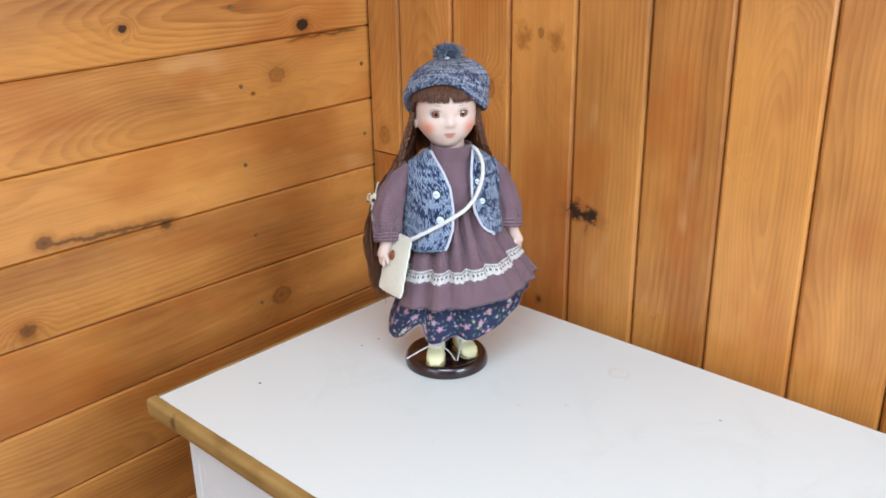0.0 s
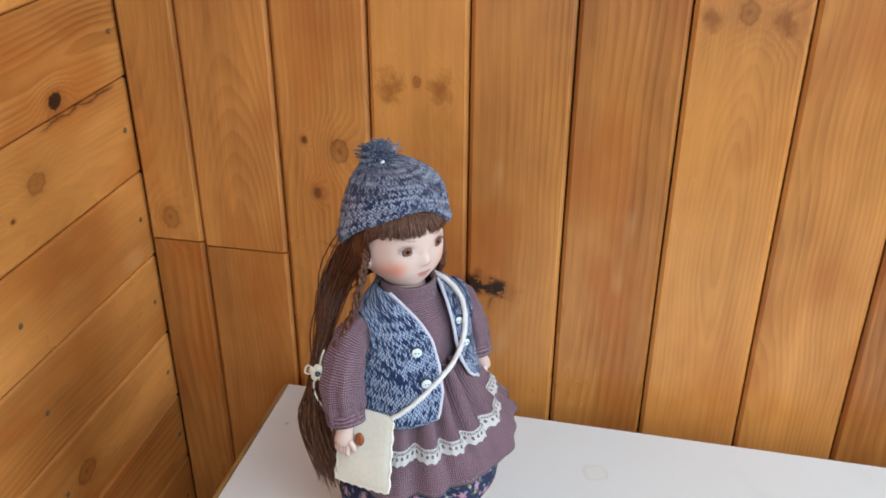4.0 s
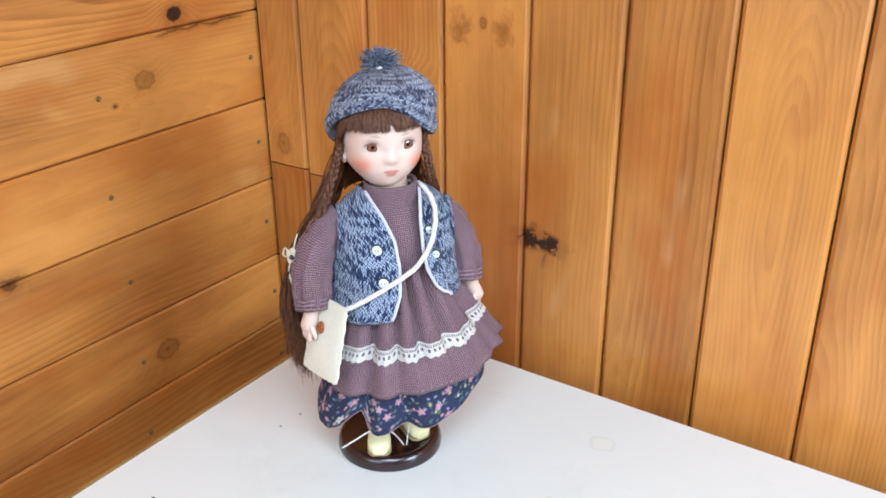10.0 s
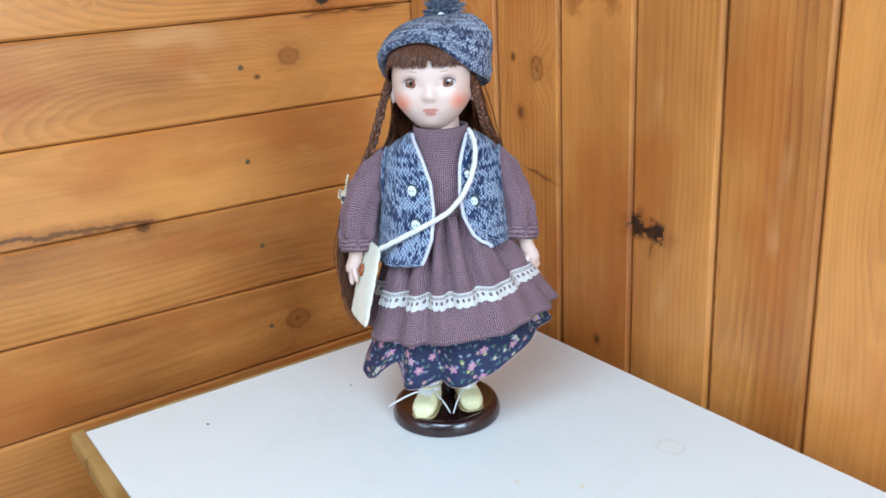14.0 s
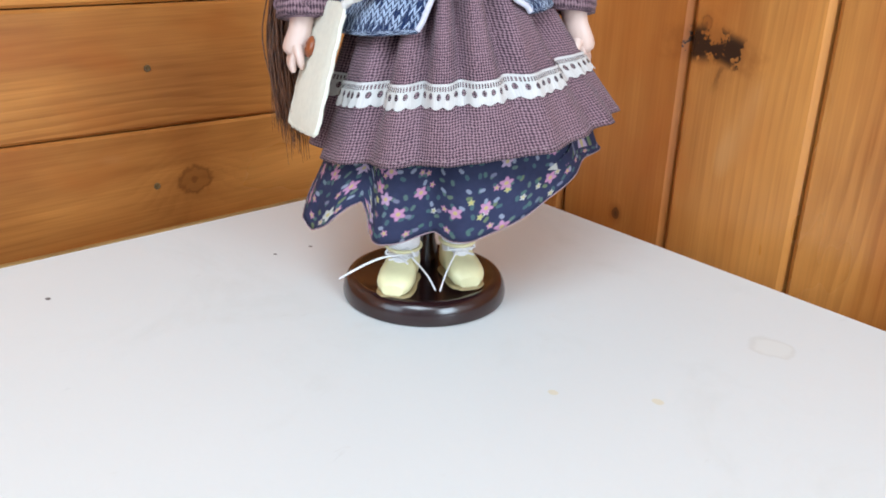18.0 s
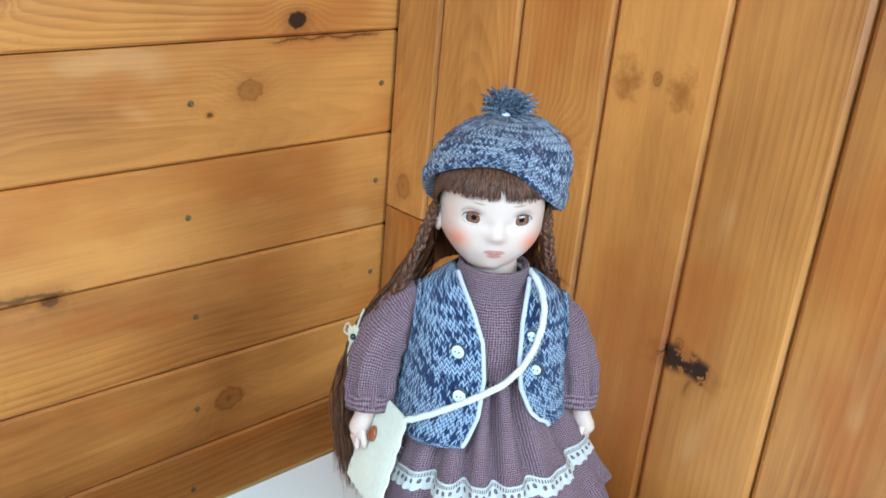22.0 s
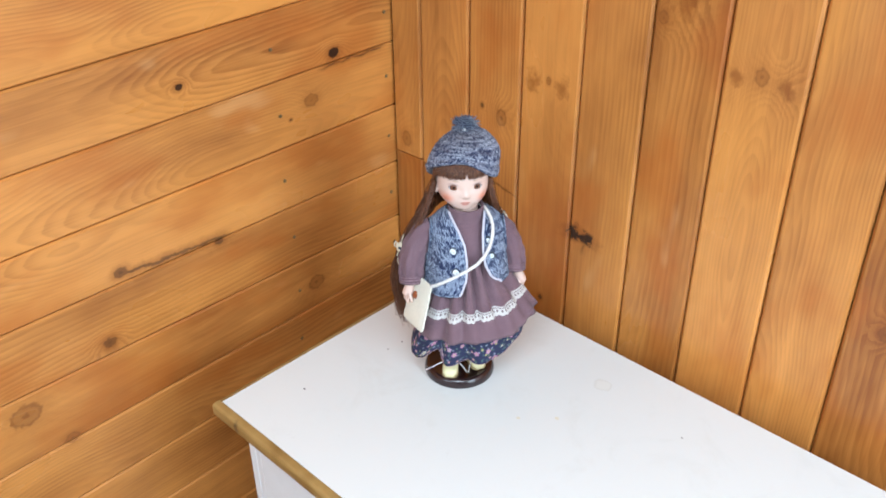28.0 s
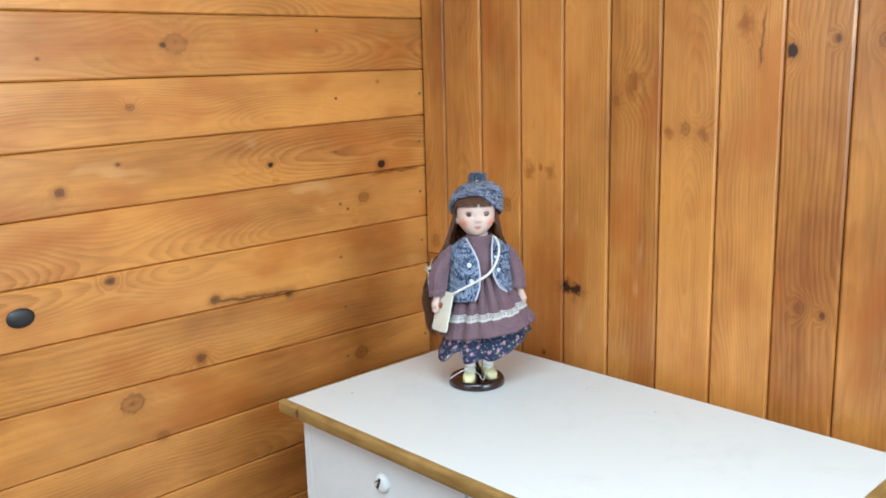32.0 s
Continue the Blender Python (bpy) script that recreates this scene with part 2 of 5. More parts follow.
def painted_top():
    """White laminate with faint smudges, a dried ring of spill and a few specks."""
    g = Nodes("white_worktop")
    p = g.place()
    smudge = g.noise(p, 9.0, 5.0, 0.65, 0.6)
    scuff = g.noise(g.vec("MULTIPLY", p, (60.0, 22.0, 1.0)), 1.0, 3.0, 0.7, 1.2)
    colour = g.mix(g.ramp(smudge, 0.52, 0.74, 0.0, 0.30), (0.715, 0.718, 0.700), (0.61, 0.595, 0.55))
    colour = g.mix(g.ramp(scuff, 0.66, 0.80, 0.0, 0.22), colour, (0.52, 0.49, 0.45))
    flat = g.vec("MULTIPLY", p, (1.0, 1.0, 0.0))
    wob = g.math("MULTIPLY", g.math("SUBTRACT", g.noise(p, 70.0, 3.0), 0.5), 1.1)
    for x, y, r, tint, much in (
        (-0.541, 0.951, 0.0145, (0.72, 0.70, 0.64), 0.45), (-0.548, 0.839, 0.0038, (0.70, 0.60, 0.38), 0.6),
        (-0.593, 0.800, 0.003, (0.70, 0.60, 0.38), 0.6), (-0.889, 0.623, 0.0028, (0.06, 0.05, 0.045), 0.95),
        (-0.905, 0.995, 0.004, (0.30, 0.25, 0.20), 0.5), (-0.925, 0.965, 0.003, (0.30, 0.25, 0.20), 0.5),
        (-0.86, 0.815, 0.002, (0.10, 0.08, 0.07), 0.8), (-0.863, 0.785, 0.002, (0.10, 0.08, 0.07), 0.8),
        (-0.385, 0.93, 0.002, (0.2, 0.17, 0.14), 0.8), (-0.06, 0.735, 0.002, (0.2, 0.17, 0.14), 0.8),
    ):
        d = g.length(g.vec("MULTIPLY", g.vec("SUBTRACT", flat, (x, y, 0.0)), (1 / r, 1.25 / r, 0.0)))
        d = g.math("ADD", d, wob)
        colour = g.mix(g.ramp(d, 0.75, 1.15, much, 0.0), colour, tint)
        if r > 0.01:
            edge = g.math("MULTIPLY", g.ramp(d, 0.75, 1.0), g.ramp(d, 1.0, 1.25, 1.0, 0.0))
            colour = g.mix(g.math("MULTIPLY", edge, 0.20), colour, (0.46, 0.41, 0.32))
    g.bump(g.noise(p, 160.0, 3.0), 0.10, 0.0008)
    return g.finish(colour, g.ramp(smudge, 0.35, 0.7, 0.40, 0.52), 0.35)


def plain(name, colour, rough=0.5, specular=0.5, vary=0.12, scale=60.0, bump=0.1, coat=0.0):
    g = Nodes(name)
    p = g.coords("Object")
    n = g.noise(p, scale, 4.0, 0.6)
    low = g.noise(p, scale * 0.12, 2.0)
    dim = tuple(c * (1 - 2.2 * vary) for c in colour)
    col = g.mix(g.ramp(g.math("ADD", g.math("MULTIPLY", n, 0.5), g.math("MULTIPLY", low, 0.5)), 0.3, 0.7), colour, dim)
    g.bump(n, bump, 0.001)
    return g.finish(col, rough, specular, coat)


TOP_WHITE = painted_top()
CABINET_WHITE = plain("white_painted_board", (0.78, 0.79, 0.80), 0.38, 0.5, 0.03, 25.0, 0.06)
DARK_GAP = plain("dark_stained_backing", (0.10, 0.034, 0.011), 0.8, 0.2)
PORCELAIN = plain("white_porcelain", (0.80, 0.80, 0.79), 0.12, 0.6, 0.01, 20.0, 0.0, 0.4)
BLACK_PAINT = plain("black_paint", (0.015, 0.015, 0.015), 0.4)
BRASS = plain("tarnished_brass", (0.22, 0.13, 0.05), 0.32, 0.6, 0.3, 900.0, 0.2)
FLOOR = plain("floor_boards", (0.11, 0.070, 0.045), 0.5, 0.4, 0.15, 12.0)
PLASTER = plain("pale_plaster", (0.24, 0.235, 0.23), 0.8, 0.3, 0.05, 8.0)
KNOT_HOLE = plain("black_knot_hole", (0.022, 0.020, 0.020), 0.45, 0.5, 0.1, 40.0)


def bare_edge():
    """Clear pine edging, yellow-brown, with streaks and one small knot."""
    g = Nodes("pine_edging")
    p = g.coords("Object")
    streak = g.noise(g.vec("MULTIPLY", p, (7.0, 7.0, 150.0)), 1.0, 4.0, 0.6, 0.4)
    blot = g.noise(p, 14.0, 3.0)
    t = g.math("ADD", g.math("MULTIPLY", streak, 0.5), g.math("MULTIPLY", blot, 0.6))
    colour = g.mix(g.ramp(t, 0.35, 0.75), (0.40, 0.24, 0.080), (0.21, 0.110, 0.030))
    d = g.length(g.vec("MULTIPLY", g.vec("SUBTRACT", p, (-0.436, -0.0138, -0.011)), (150.0, 60.0, 90.0)))
    d = g.math("ADD", d, g.math("MULTIPLY", g.math("SUBTRACT", g.noise(p, 260.0, 2.0), 0.5), 1.2))
    colour = g.mix(g.ramp(d, 0.4, 1.3, 0.85, 0.0), colour, (0.06, 0.03, 0.012))
    g.bump(streak, 0.15, 0.001)
    return g.finish(colour, 0.42, 0.5)


EDGE_PINE = bare_edge()


# ---- mesh helpers ----
def mesh_object(name, bm, material, parent=None, label=""):
    me = bpy.data.meshes.new(name)
    bm.normal_update()
    bm.to_mesh(me)
    bm.free()
    for m in material if isinstance(material, (list, tuple)) else (material,):
        me.materials.append(m)
    ob = new(name, me)
    if parent:
        ob.parent = parent
    if label:
        ob["label"] = label
    return ob


def part(name, bm, material, parent, label=""):
    return mesh_object(name, bm, material, parent, label)


def box(x0, x1, y0, y1, z0, z1, bevel=0.0, segments=2):
    bm = bmesh.new()
    bmesh.ops.create_cube(bm, size=1.0, matrix=Matrix.Translation(((x0 + x1) / 2, (y0 + y1) / 2, (z0 + z1) / 2)) @ Matrix.Diagonal((x1 - x0, y1 - y0, z1 - z0, 1)))
    if bevel:
        bmesh.ops.bevel(bm, geom=bm.edges[:], offset=bevel, segments=segments, affect="EDGES", profile=0.6)
    return bm


def smooth(ob, angle=40):
    me = ob.data
    me.polygons.foreach_set("use_smooth", [True] * len(me.polygons))
    me.set_sharp_from_angle(angle=radians(angle))
    return ob


def lathe(profile, sides=48):
    """A turned solid from (radius, height) pairs; a radius of 0 closes it."""
    bm = bmesh.new()
    rings = []
    for r, h in profile:
        if r == 0:
            rings.append([bm.verts.new((0, 0, h))])
        else:
            rings.append([bm.verts.new((r * math.cos(2 * math.pi * i / sides), r * math.sin(2 * math.pi * i / sides), h)) for i in range(sides)])
    for a, b in zip(rings, rings[1:]):
        for i in range(sides):
            j = (i + 1) % sides
            face = [a[i % len(a)], a[j % len(a)], b[j % len(b)], b[i % len(b)]]
            face = list(dict.fromkeys(face))
            if len(face) > 2:
                bm.faces.new(face)
    bmesh.ops.recalc_face_normals(bm, faces=bm.faces[:])
    return bm


# ---- the room ----
WEST, NORTH, TOP = -1.147, 1.09, 0.80
floor = tagged(mesh_object("floor", box(-1.35, 1.75, -1.8, 1.3, -0.1, 0.0), FLOOR), "brown wooden floor of the panelled room", "floor", kind="structure")


def slab(pieces):
    """One mesh of several boxes."""
    bm = bmesh.new()
    for piece in pieces:
        b = box(*piece)
        me = bpy.data.meshes.new("piece")
        b.to_mesh(me)
        b.free()
        bm.from_mesh(me)
        bpy.data.meshes.remove(me)
    return bm


# the ceiling is unseen; its opening is made for the added overhead lamp
ceiling = tagged(mesh_object("ceiling", slab([(-1.35, -0.2, -1.8, 1.3, 2.4, 2.5), (1.2, 1.75, -1.8, 1.3, 2.4, 2.5), (-0.2, 1.2, -1.8, -1.45, 2.4, 2.5), (-0.2, 1.2, -0.05, 1.3, 2.4, 2.5)]), PLASTER), "pale ceiling, out of view, with an opening added for overhead light", "ceiling", kind="structure")
wall_west = tagged(mesh_object("wall_west", box(-1.35, -1.1655, -1.8, 1.3, 0.0, 2.4), DARK_GAP), "wall of horizontal orange-stained pine planks", "wall", kind="structure")
wall_north = tagged(mesh_object("wall_north", box(-1.1655, 1.75, 1.1085, 1.3, 0.0, 2.4), DARK_GAP), "wall of upright orange-stained pine planks", "wall", kind="structure")


def wall_with_opening(name, along, a0, a1, depth0, depth1, o0, o1, label, sill=0.75):
    """A plain wall along x or y, with one wide window opening that goes through it."""
    bm = slab([(u0, u1, depth0, depth1, z0, z1) if along == "x" else (depth0, depth1, u0, u1, z0, z1) for u0, u1, z0, z1 in ((a0, o0, 0.0, 2.4), (o1, a1, 0.0, 2.4), (o0, o1, 0.0, sill), (o0, o1, 2.25, 2.4))])
    return tagged(mesh_object(name, bm, PLASTER), label, "wall", kind="structure")


wall_south = wall_with_opening("wall_south", "x", -1.1655, 1.6, -1.8, -1.6, -1.10, 0.00, "plain pale wall with a wide window opening", 1.2)
wall_east = wall_with_opening("wall_east", "y", -1.8, 1.1085, 1.6, 1.75, 0.00, 0.90, "plain pale side wall with a window opening", 1.17)

# ---- the dresser ----
dresser = tagged(new("dresser"), "white painted dresser with a pine-edged white top, standing in the corner", "dresser")
DRESSER_TURN = -1.2
HALF_W, HALF_D = 0.484, 0.265
dresser.matrix_world = pose(-0.4655, 0.7700, TOP, 0, 0, DRESSER_TURN)
part("worktop", box(-HALF_W - 0.008, HALF_W, -HALF_D, HALF_D, -0.024, 0.0, 0.0015, 1), TOP_WHITE, dresser, "white laminate top with faint stains")


def edging(name, length):
    """A rounded edge strip along x; its inner face is at y = 0."""
    bm = bmesh.new()
    outline = [(0.0, 0.0005), (-0.008, 0.0005)]
    outline += [(-0.008 - 0.006 * math.sin(radians(a)), -0.0055 + 0.006 * math.cos(radians(a))) for a in range(15, 91, 15)]
    outline += [(-0.0138, -0.020), (-0.0115, -0.0245), (0.0, -0.025)]
    a = [bm.verts.new((-length / 2, y, z)) for y, z in outline]
    b = [bm.verts.new((length / 2, y, z)) for y, z in outline]
    for i in range(len(outline)):
        j = (i + 1) % len(outline)
        bm.faces.new((a[i], b[i], b[j], a[j]))
    bm.faces.new(a[::-1])
    bm.faces.new(b)
    bmesh.ops.recalc_face_normals(bm, faces=bm.faces[:])
    bmesh.ops.bevel(bm, geom=[e for e in bm.edges if (e.verts[0] in a) == (e.verts[1] in a)], offset=0.002, segments=2, affect="EDGES")
    return bm


front_edge = smooth(part("front_edging", edging("front", 2 * HALF_W + 0.030), EDGE_PINE, dresser, "rounded pine edge strip with a knot"))
front_edge.matrix_basis = pose(0, -HALF_D - 0.0002, 0)
for x, turn, deep in ((-HALF_W - 0.008, -90, 0.45), (HALF_W, 90, 1.0)):
    side = smooth(part("side_edging", edging("side", 2 * HALF_D - 0.001), EDGE_PINE, dresser, "rounded pine edge strip"))
    side.matrix_basis = pose(x + math.copysign(0.0002, x), 0.0, 0, 0, 0, turn) @ Matrix.Diagonal((1, deep, 1, 1))

CW, CD = 0.474, 0.240  # half the carcass
for x in (-CW, CW - 0.018, 0.0):
    if x:
        part("side_panel", box(x, x + 0.018, -CD, CD, -0.80, -0.0255, 0.0015, 1), CABINET_WHITE, dresser)
part("divider", box(-0.020, 0.0, -CD, CD - 0.01, -0.74, -0.0255, 0.001, 1), CABINET_WHITE, dresser)
part("back_panel", box(-CW + 0.018, CW - 0.018, CD - 0.008, CD, -0.78, -0.0255), CABINET_WHITE, dresser)
part("plinth", box(-CW + 0.018, CW - 0.018, -CD + 0.03, -CD + 0.048, -0.80, -0.74), CABINET_WHITE, dresser)
part("bottom_panel", box(-CW + 0.018, CW - 0.018, -CD, CD - 0.008, -0.74, -0.722), CABINET_WHITE, dresser)


def knob(parent, x, z, y):
    k = smooth(part("knob", lathe([(0, 0), (0.009, 0), (0.008, 0.006), (0.010, 0.011), (0.0165, 0.016), (0.0185, 0.021), (0.0165, 0.026), (0.010, 0.029), (0, 0.030)], 32), PORCELAIN, parent, "glossy white porcelain knob"), 60)
    k.matrix_basis = pose(x, y, z, 90, 0, 0)
    return k


DX0, DX1 = -CW + 0.034, -0.022
part("stile", box(-CW + 0.0182, -CW + 0.0310, -CD, -CD + 0.018, -0.722, -0.0255, 0.001, 1), CABINET_WHITE, dresser)
DRAWERS = ((-0.030, -0.258), (-0.261, -0.489), (-0.492, -0.719))
for i, (z1, z0) in enumerate(DRAWERS):
    drawer = part("drawer", box(DX0, DX1, -CD - 0.002, -CD + 0.016, z0, z1, 0.002, 2), CABINET_WHITE, dresser, "flat white drawer front")
    knob(drawer, -0.243, z1 - 0.142, -CD - 0.002)
    if i == 0:
        tag = smooth(part("number_tag", lathe([(0, 0), (0.0175, 0), (0.0185, 0.002), (0.0175, 0.006), (0.0145, 0.0093), (0.010, 0.0103), (0, 0.0106)], 32), PORCELAIN, drawer, "domed white porcelain tag with a black number 1"), 60)
        tag.matrix_basis = pose(-0.230, -CD - 0.0022, -0.098, 90, 0, 0)
        text = bpy.data.curves.new("digit", "FONT")
        text.body, text.size, text.extrude, text.align_x, text.align_y = "1", 0.030, 0.0006, "CENTER", "CENTER"
        text.offset, text.shear = 0.0011, 0.0
        carrier = new("digit_curve", text)
        bpy.context.view_layer.update()
        digit_mesh = bpy.data.meshes.new_from_object(carrier.evaluated_get(bpy.context.evaluated_depsgraph_get()))
        bpy.data.objects.remove(carrier)
        digit_mesh.materials.clear()
        digit_mesh.materials.append(BLACK_PAINT)
        digit = new("digit", digit_mesh)
        digit.parent = drawer
        digit["label"] = "black painted number 1"
        digit.matrix_basis = pose(-0.231, -CD - 0.0133, -0.098, 90, 22, 0)
        flag = part("digit_flag", box(-0.0062, 0.0062, -0.0007, 0.0007, -0.0012, 0.0012), BLACK_PAINT, drawer)
        flag.matrix_basis = pose(-0.2335, -CD - 0.0131, -0.0925, 0, -35, 0)

door = part("door_panel", box(0.002, CW - 0.020, -CD + 0.004, -CD + 0.018, -0.719, -0.031, 0.002, 1), CABINET_WHITE, dresser, "white cupboard door of grooved boards")
for i in range(15):
    x0 = 0.003 + i * 0.030
    part("slat", box(x0, x0 + 0.0285, -CD - 0.003, -CD + 0.0039, -0.718, -0.032, 0.0022, 1), CABINET_WHITE, door)


# ---- the doll ----
class Shape:
    """Collects the surfaces of one mesh. Places are in millimetres: x to the doll's left, f to its front, z up from the dresser's top."""

    def __init__(self):
        self.v, self.f, self.m, self.uv = [], [], [], []

    def grid(self, rows, mat, closed=True, us=1.0, vs=1.0, uv=None, flip=False):
        """rows: rows of points. closed: each row runs round. us, vs: texture steps; uv: or each point's place in the texture."""
        base, n, k = len(self.v), len(rows[0]), len(rows)
        for row in rows:
            self.v += [tuple(p) for p in row]
        for r in range(k - 1):
            for c in range(n if closed else n - 1):
                d = (c + 1) % n
                q = (base + r * n + c, base + r * n + d, base + (r + 1) * n + d, base + (r + 1) * n + c)
                w = ((c * us, r * vs), ((c + 1) * us, r * vs), ((c + 1) * us, (r + 1) * vs), (c * us, (r + 1) * vs))
                if uv:
                    w = (uv[r][c], uv[r][d], uv[r + 1][d], uv[r + 1][c])
                if flip:
                    q, w = q[::-1], w[::-1]
                self.f.append(q)
                self.uv += w
                self.m.append(mat)

    def fan(self, row, tip, mat, flip=False):
        base, n = len(self.v), len(row)
        self.v += [tuple(p) for p in row] + [tuple(tip)]
        for c in range(n):
            q = (base + c, base + (c + 1) % n, base + n)
            self.f.append(q[::-1] if flip else q)
            self.uv += [(0, 0), (1, 0), (0.5, 1)]
            self.m.append(mat)

    def tube(self, path, radii, mat, sides=8, us=1.0, vs=1.0, caps=True, squash=1.0, wave=None):
        path = [Vector(p) for p in path]
        side = None
        rows = []
        for i, p in enumerate(path):
            t = (path[min(i + 1, len(path) - 1)] - path[max(i - 1, 0)]).normalized()
            if side is None:
                side = t.orthogonal().normalized()
            side = (side - t * side.dot(t)).normalized()
            other = t.cross(side)
            r = radii[i] if isinstance(radii, (list, tuple)) else radii
            ring = [2 * math.pi * j / sides for j in range(sides)]
            rows.append([p + (r + (wave(i / (len(path) - 1), a) if wave else 0.0)) * (math.cos(a) * side + squash * math.sin(a) * other) for a in ring])
        self.grid(rows, mat, True, us, vs)
        if caps:
            self.fan(rows[0], path[0], mat, True)
            self.fan(rows[-1], path[-1], mat)
        return rows

    def ball(self, centre, radii, mat, n=16, k=10, turn=None):
        c = Vector(centre)
        turn = turn or Matrix.Identity(3)
        rows = []
        for r in range(k + 1):
            b = math.pi * (r / k - 0.5)
            b = max(-1.565, min(1.565, b))
            rows.append([c + turn @ Vector((radii[0] * math.cos(b) * math.cos(a), radii[1] * math.cos(b) * math.sin(a), radii[2] * math.sin(b))) for a in (2 * math.pi * j / n for j in range(n))])
        self.grid(rows, mat)

    def object(self, name, materials):
        me = bpy.data.meshes.new(name)
        me.from_pydata([(x / 1000, -f / 1000, z / 1000) for x, f, z in self.v], [], [q[::-1] for q in self.f])
        layer = me.uv_layers.new(name="UVMap")
        flat, at = [], 0
        for q in self.f:
            flat += [c for w in reversed(self.uv[at:at + len(q)]) for c in w]
            at += len(q)
        layer.data.foreach_set("uv", flat)
        for m in materials:
            me.materials.append(m)
        me.polygons.foreach_set("material_index", self.m)
        me.polygons.foreach_set("use_smooth", [True] * len(self.f))
        me.update()
        return new(name, me)


def spline(points, n):
    """n points along a smooth curve (Catmull-Rom) through the given ones."""
    p = [Vector(points[0])] + [Vector(q) for q in points] + [Vector(points[-1])]
    done = []
    for i in range(n):
        t = i / (n - 1) * (len(points) - 1)
        k = min(int(t), len(points) - 2)
        t -= k
        a, b, c, d = p[k:k + 4]
        done.append(0.5 * (2 * b + (c - a) * t + (2 * a - 5 * b + 4 * c - d) * t * t + (3 * b - a - 3 * c + d) * t ** 3))
    return done


def table(x, pairs):
    return float(np.interp(x, [a for a, _ in pairs], [b for _, b in pairs]))


def eased(x, pairs, period=360.0, step=8):
    """Smooth periodic look-up in (angle, value) pairs."""
    total, weight = 0.0, 0.0
    for k in (-2 * step, -step, 0, step, 2 * step):
        a = (x + k + 180.0) % period - 180.0
        w = math.exp(-(k / (1.25 * step)) ** 2)
        full = [(pairs[-1][0] - period, pairs[-1][1])] + list(pairs) + [(pairs[0][0] + period, pairs[0][1])]
        total += w * table(a, full)
        weight += w
    return total / weight


def knit(name, width, height, deep, pale, brown=0.0, rib=0.0, band=1.0):
    """Marled knitwear; u and v run in stitches of that width and height (mm)."""
    g = Nodes(name)
    uv = g.coords("UV")
    n = g.tree.nodes.new("ShaderNodeTexNoise")
    n.inputs["Scale"].default_value = 0.16
    g.put(n.inputs["Vector"], uv)
    u, v, _ = g.split(g.vec("ADD", uv, g.vec("MULTIPLY", g.vec("SUBTRACT", n.outputs["Color"], (0.5, 0.5, 0.5)), (2.2, 2.6, 0.0))))
    u, v = g.math("DIVIDE", u, width), g.math("DIVIDE", v, height)
    fu = g.math("FRACT", u)
    arm = g.math("ABSOLUTE", g.math("SUBTRACT", fu, 0.5))
    vv = g.math("SUBTRACT", v, g.math("MULTIPLY", arm, 1.9))
    fv = g.math("FRACT", vv)
    row, col = g.math("FLOOR", vv), g.math("FLOOR", g.math("MULTIPLY", u, 2.0))
    cell = g.node("ShaderNodeTexWhiteNoise", g.join(col, row, 0.0))
    patch = g.noise(g.join(g.math("MULTIPLY", u, 0.07), g.math("MULTIPLY", g.math("FLOOR", vv), 0.71), 1.7), 1.0, 2.0, 0.6)
    ply = g.math("ABSOLUTE", g.math("SUBTRACT", g.math("FRACT", g.math("ADD", fv, cell)), 0.5))
    t = g.math("ADD", g.math("ADD", g.math("MULTIPLY", ply, 0.35), g.math("MULTIPLY", cell, 0.80)), g.math("MULTIPLY", g.math("SUBTRACT", patch, 0.5), band))
    colour = g.mix(g.ramp(t, 0.24, 0.58), deep, pale)
    if brown:
        warm = g.ramp(g.noise(g.join(g.math("MULTIPLY", u, 0.12), g.math("MULTIPLY", row, 0.35), 5.0), 1.0, 1.0), 0.5, 0.66, 0.0, brown)
        colour = g.mix(warm, colour, (0.15, 0.11, 0.125))
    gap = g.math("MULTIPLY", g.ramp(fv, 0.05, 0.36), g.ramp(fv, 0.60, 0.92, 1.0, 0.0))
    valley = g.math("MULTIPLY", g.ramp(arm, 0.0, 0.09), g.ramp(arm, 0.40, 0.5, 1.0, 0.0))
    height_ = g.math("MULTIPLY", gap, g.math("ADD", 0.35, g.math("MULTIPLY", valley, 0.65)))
    # shade in the gaps between the loops, put into the colour
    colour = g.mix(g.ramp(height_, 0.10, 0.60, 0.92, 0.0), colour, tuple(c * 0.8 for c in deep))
    # furrows between the ridges shaded by a darker colour band
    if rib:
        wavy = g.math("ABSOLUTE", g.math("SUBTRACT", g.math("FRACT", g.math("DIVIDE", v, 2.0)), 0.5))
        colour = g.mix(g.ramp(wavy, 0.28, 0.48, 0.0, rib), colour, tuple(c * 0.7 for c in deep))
    g.bump(g.math("ADD", height_, g.math("MULTIPLY", g.noise(g.coords("UV"), 2.4, 2.0), 0.3)), 0.8, 0.0009)
    m = g.finish(colour, 0.9, 0.15)
    g.bsdf.inputs["Sheen Weight"].default_value = 0.15
    return m


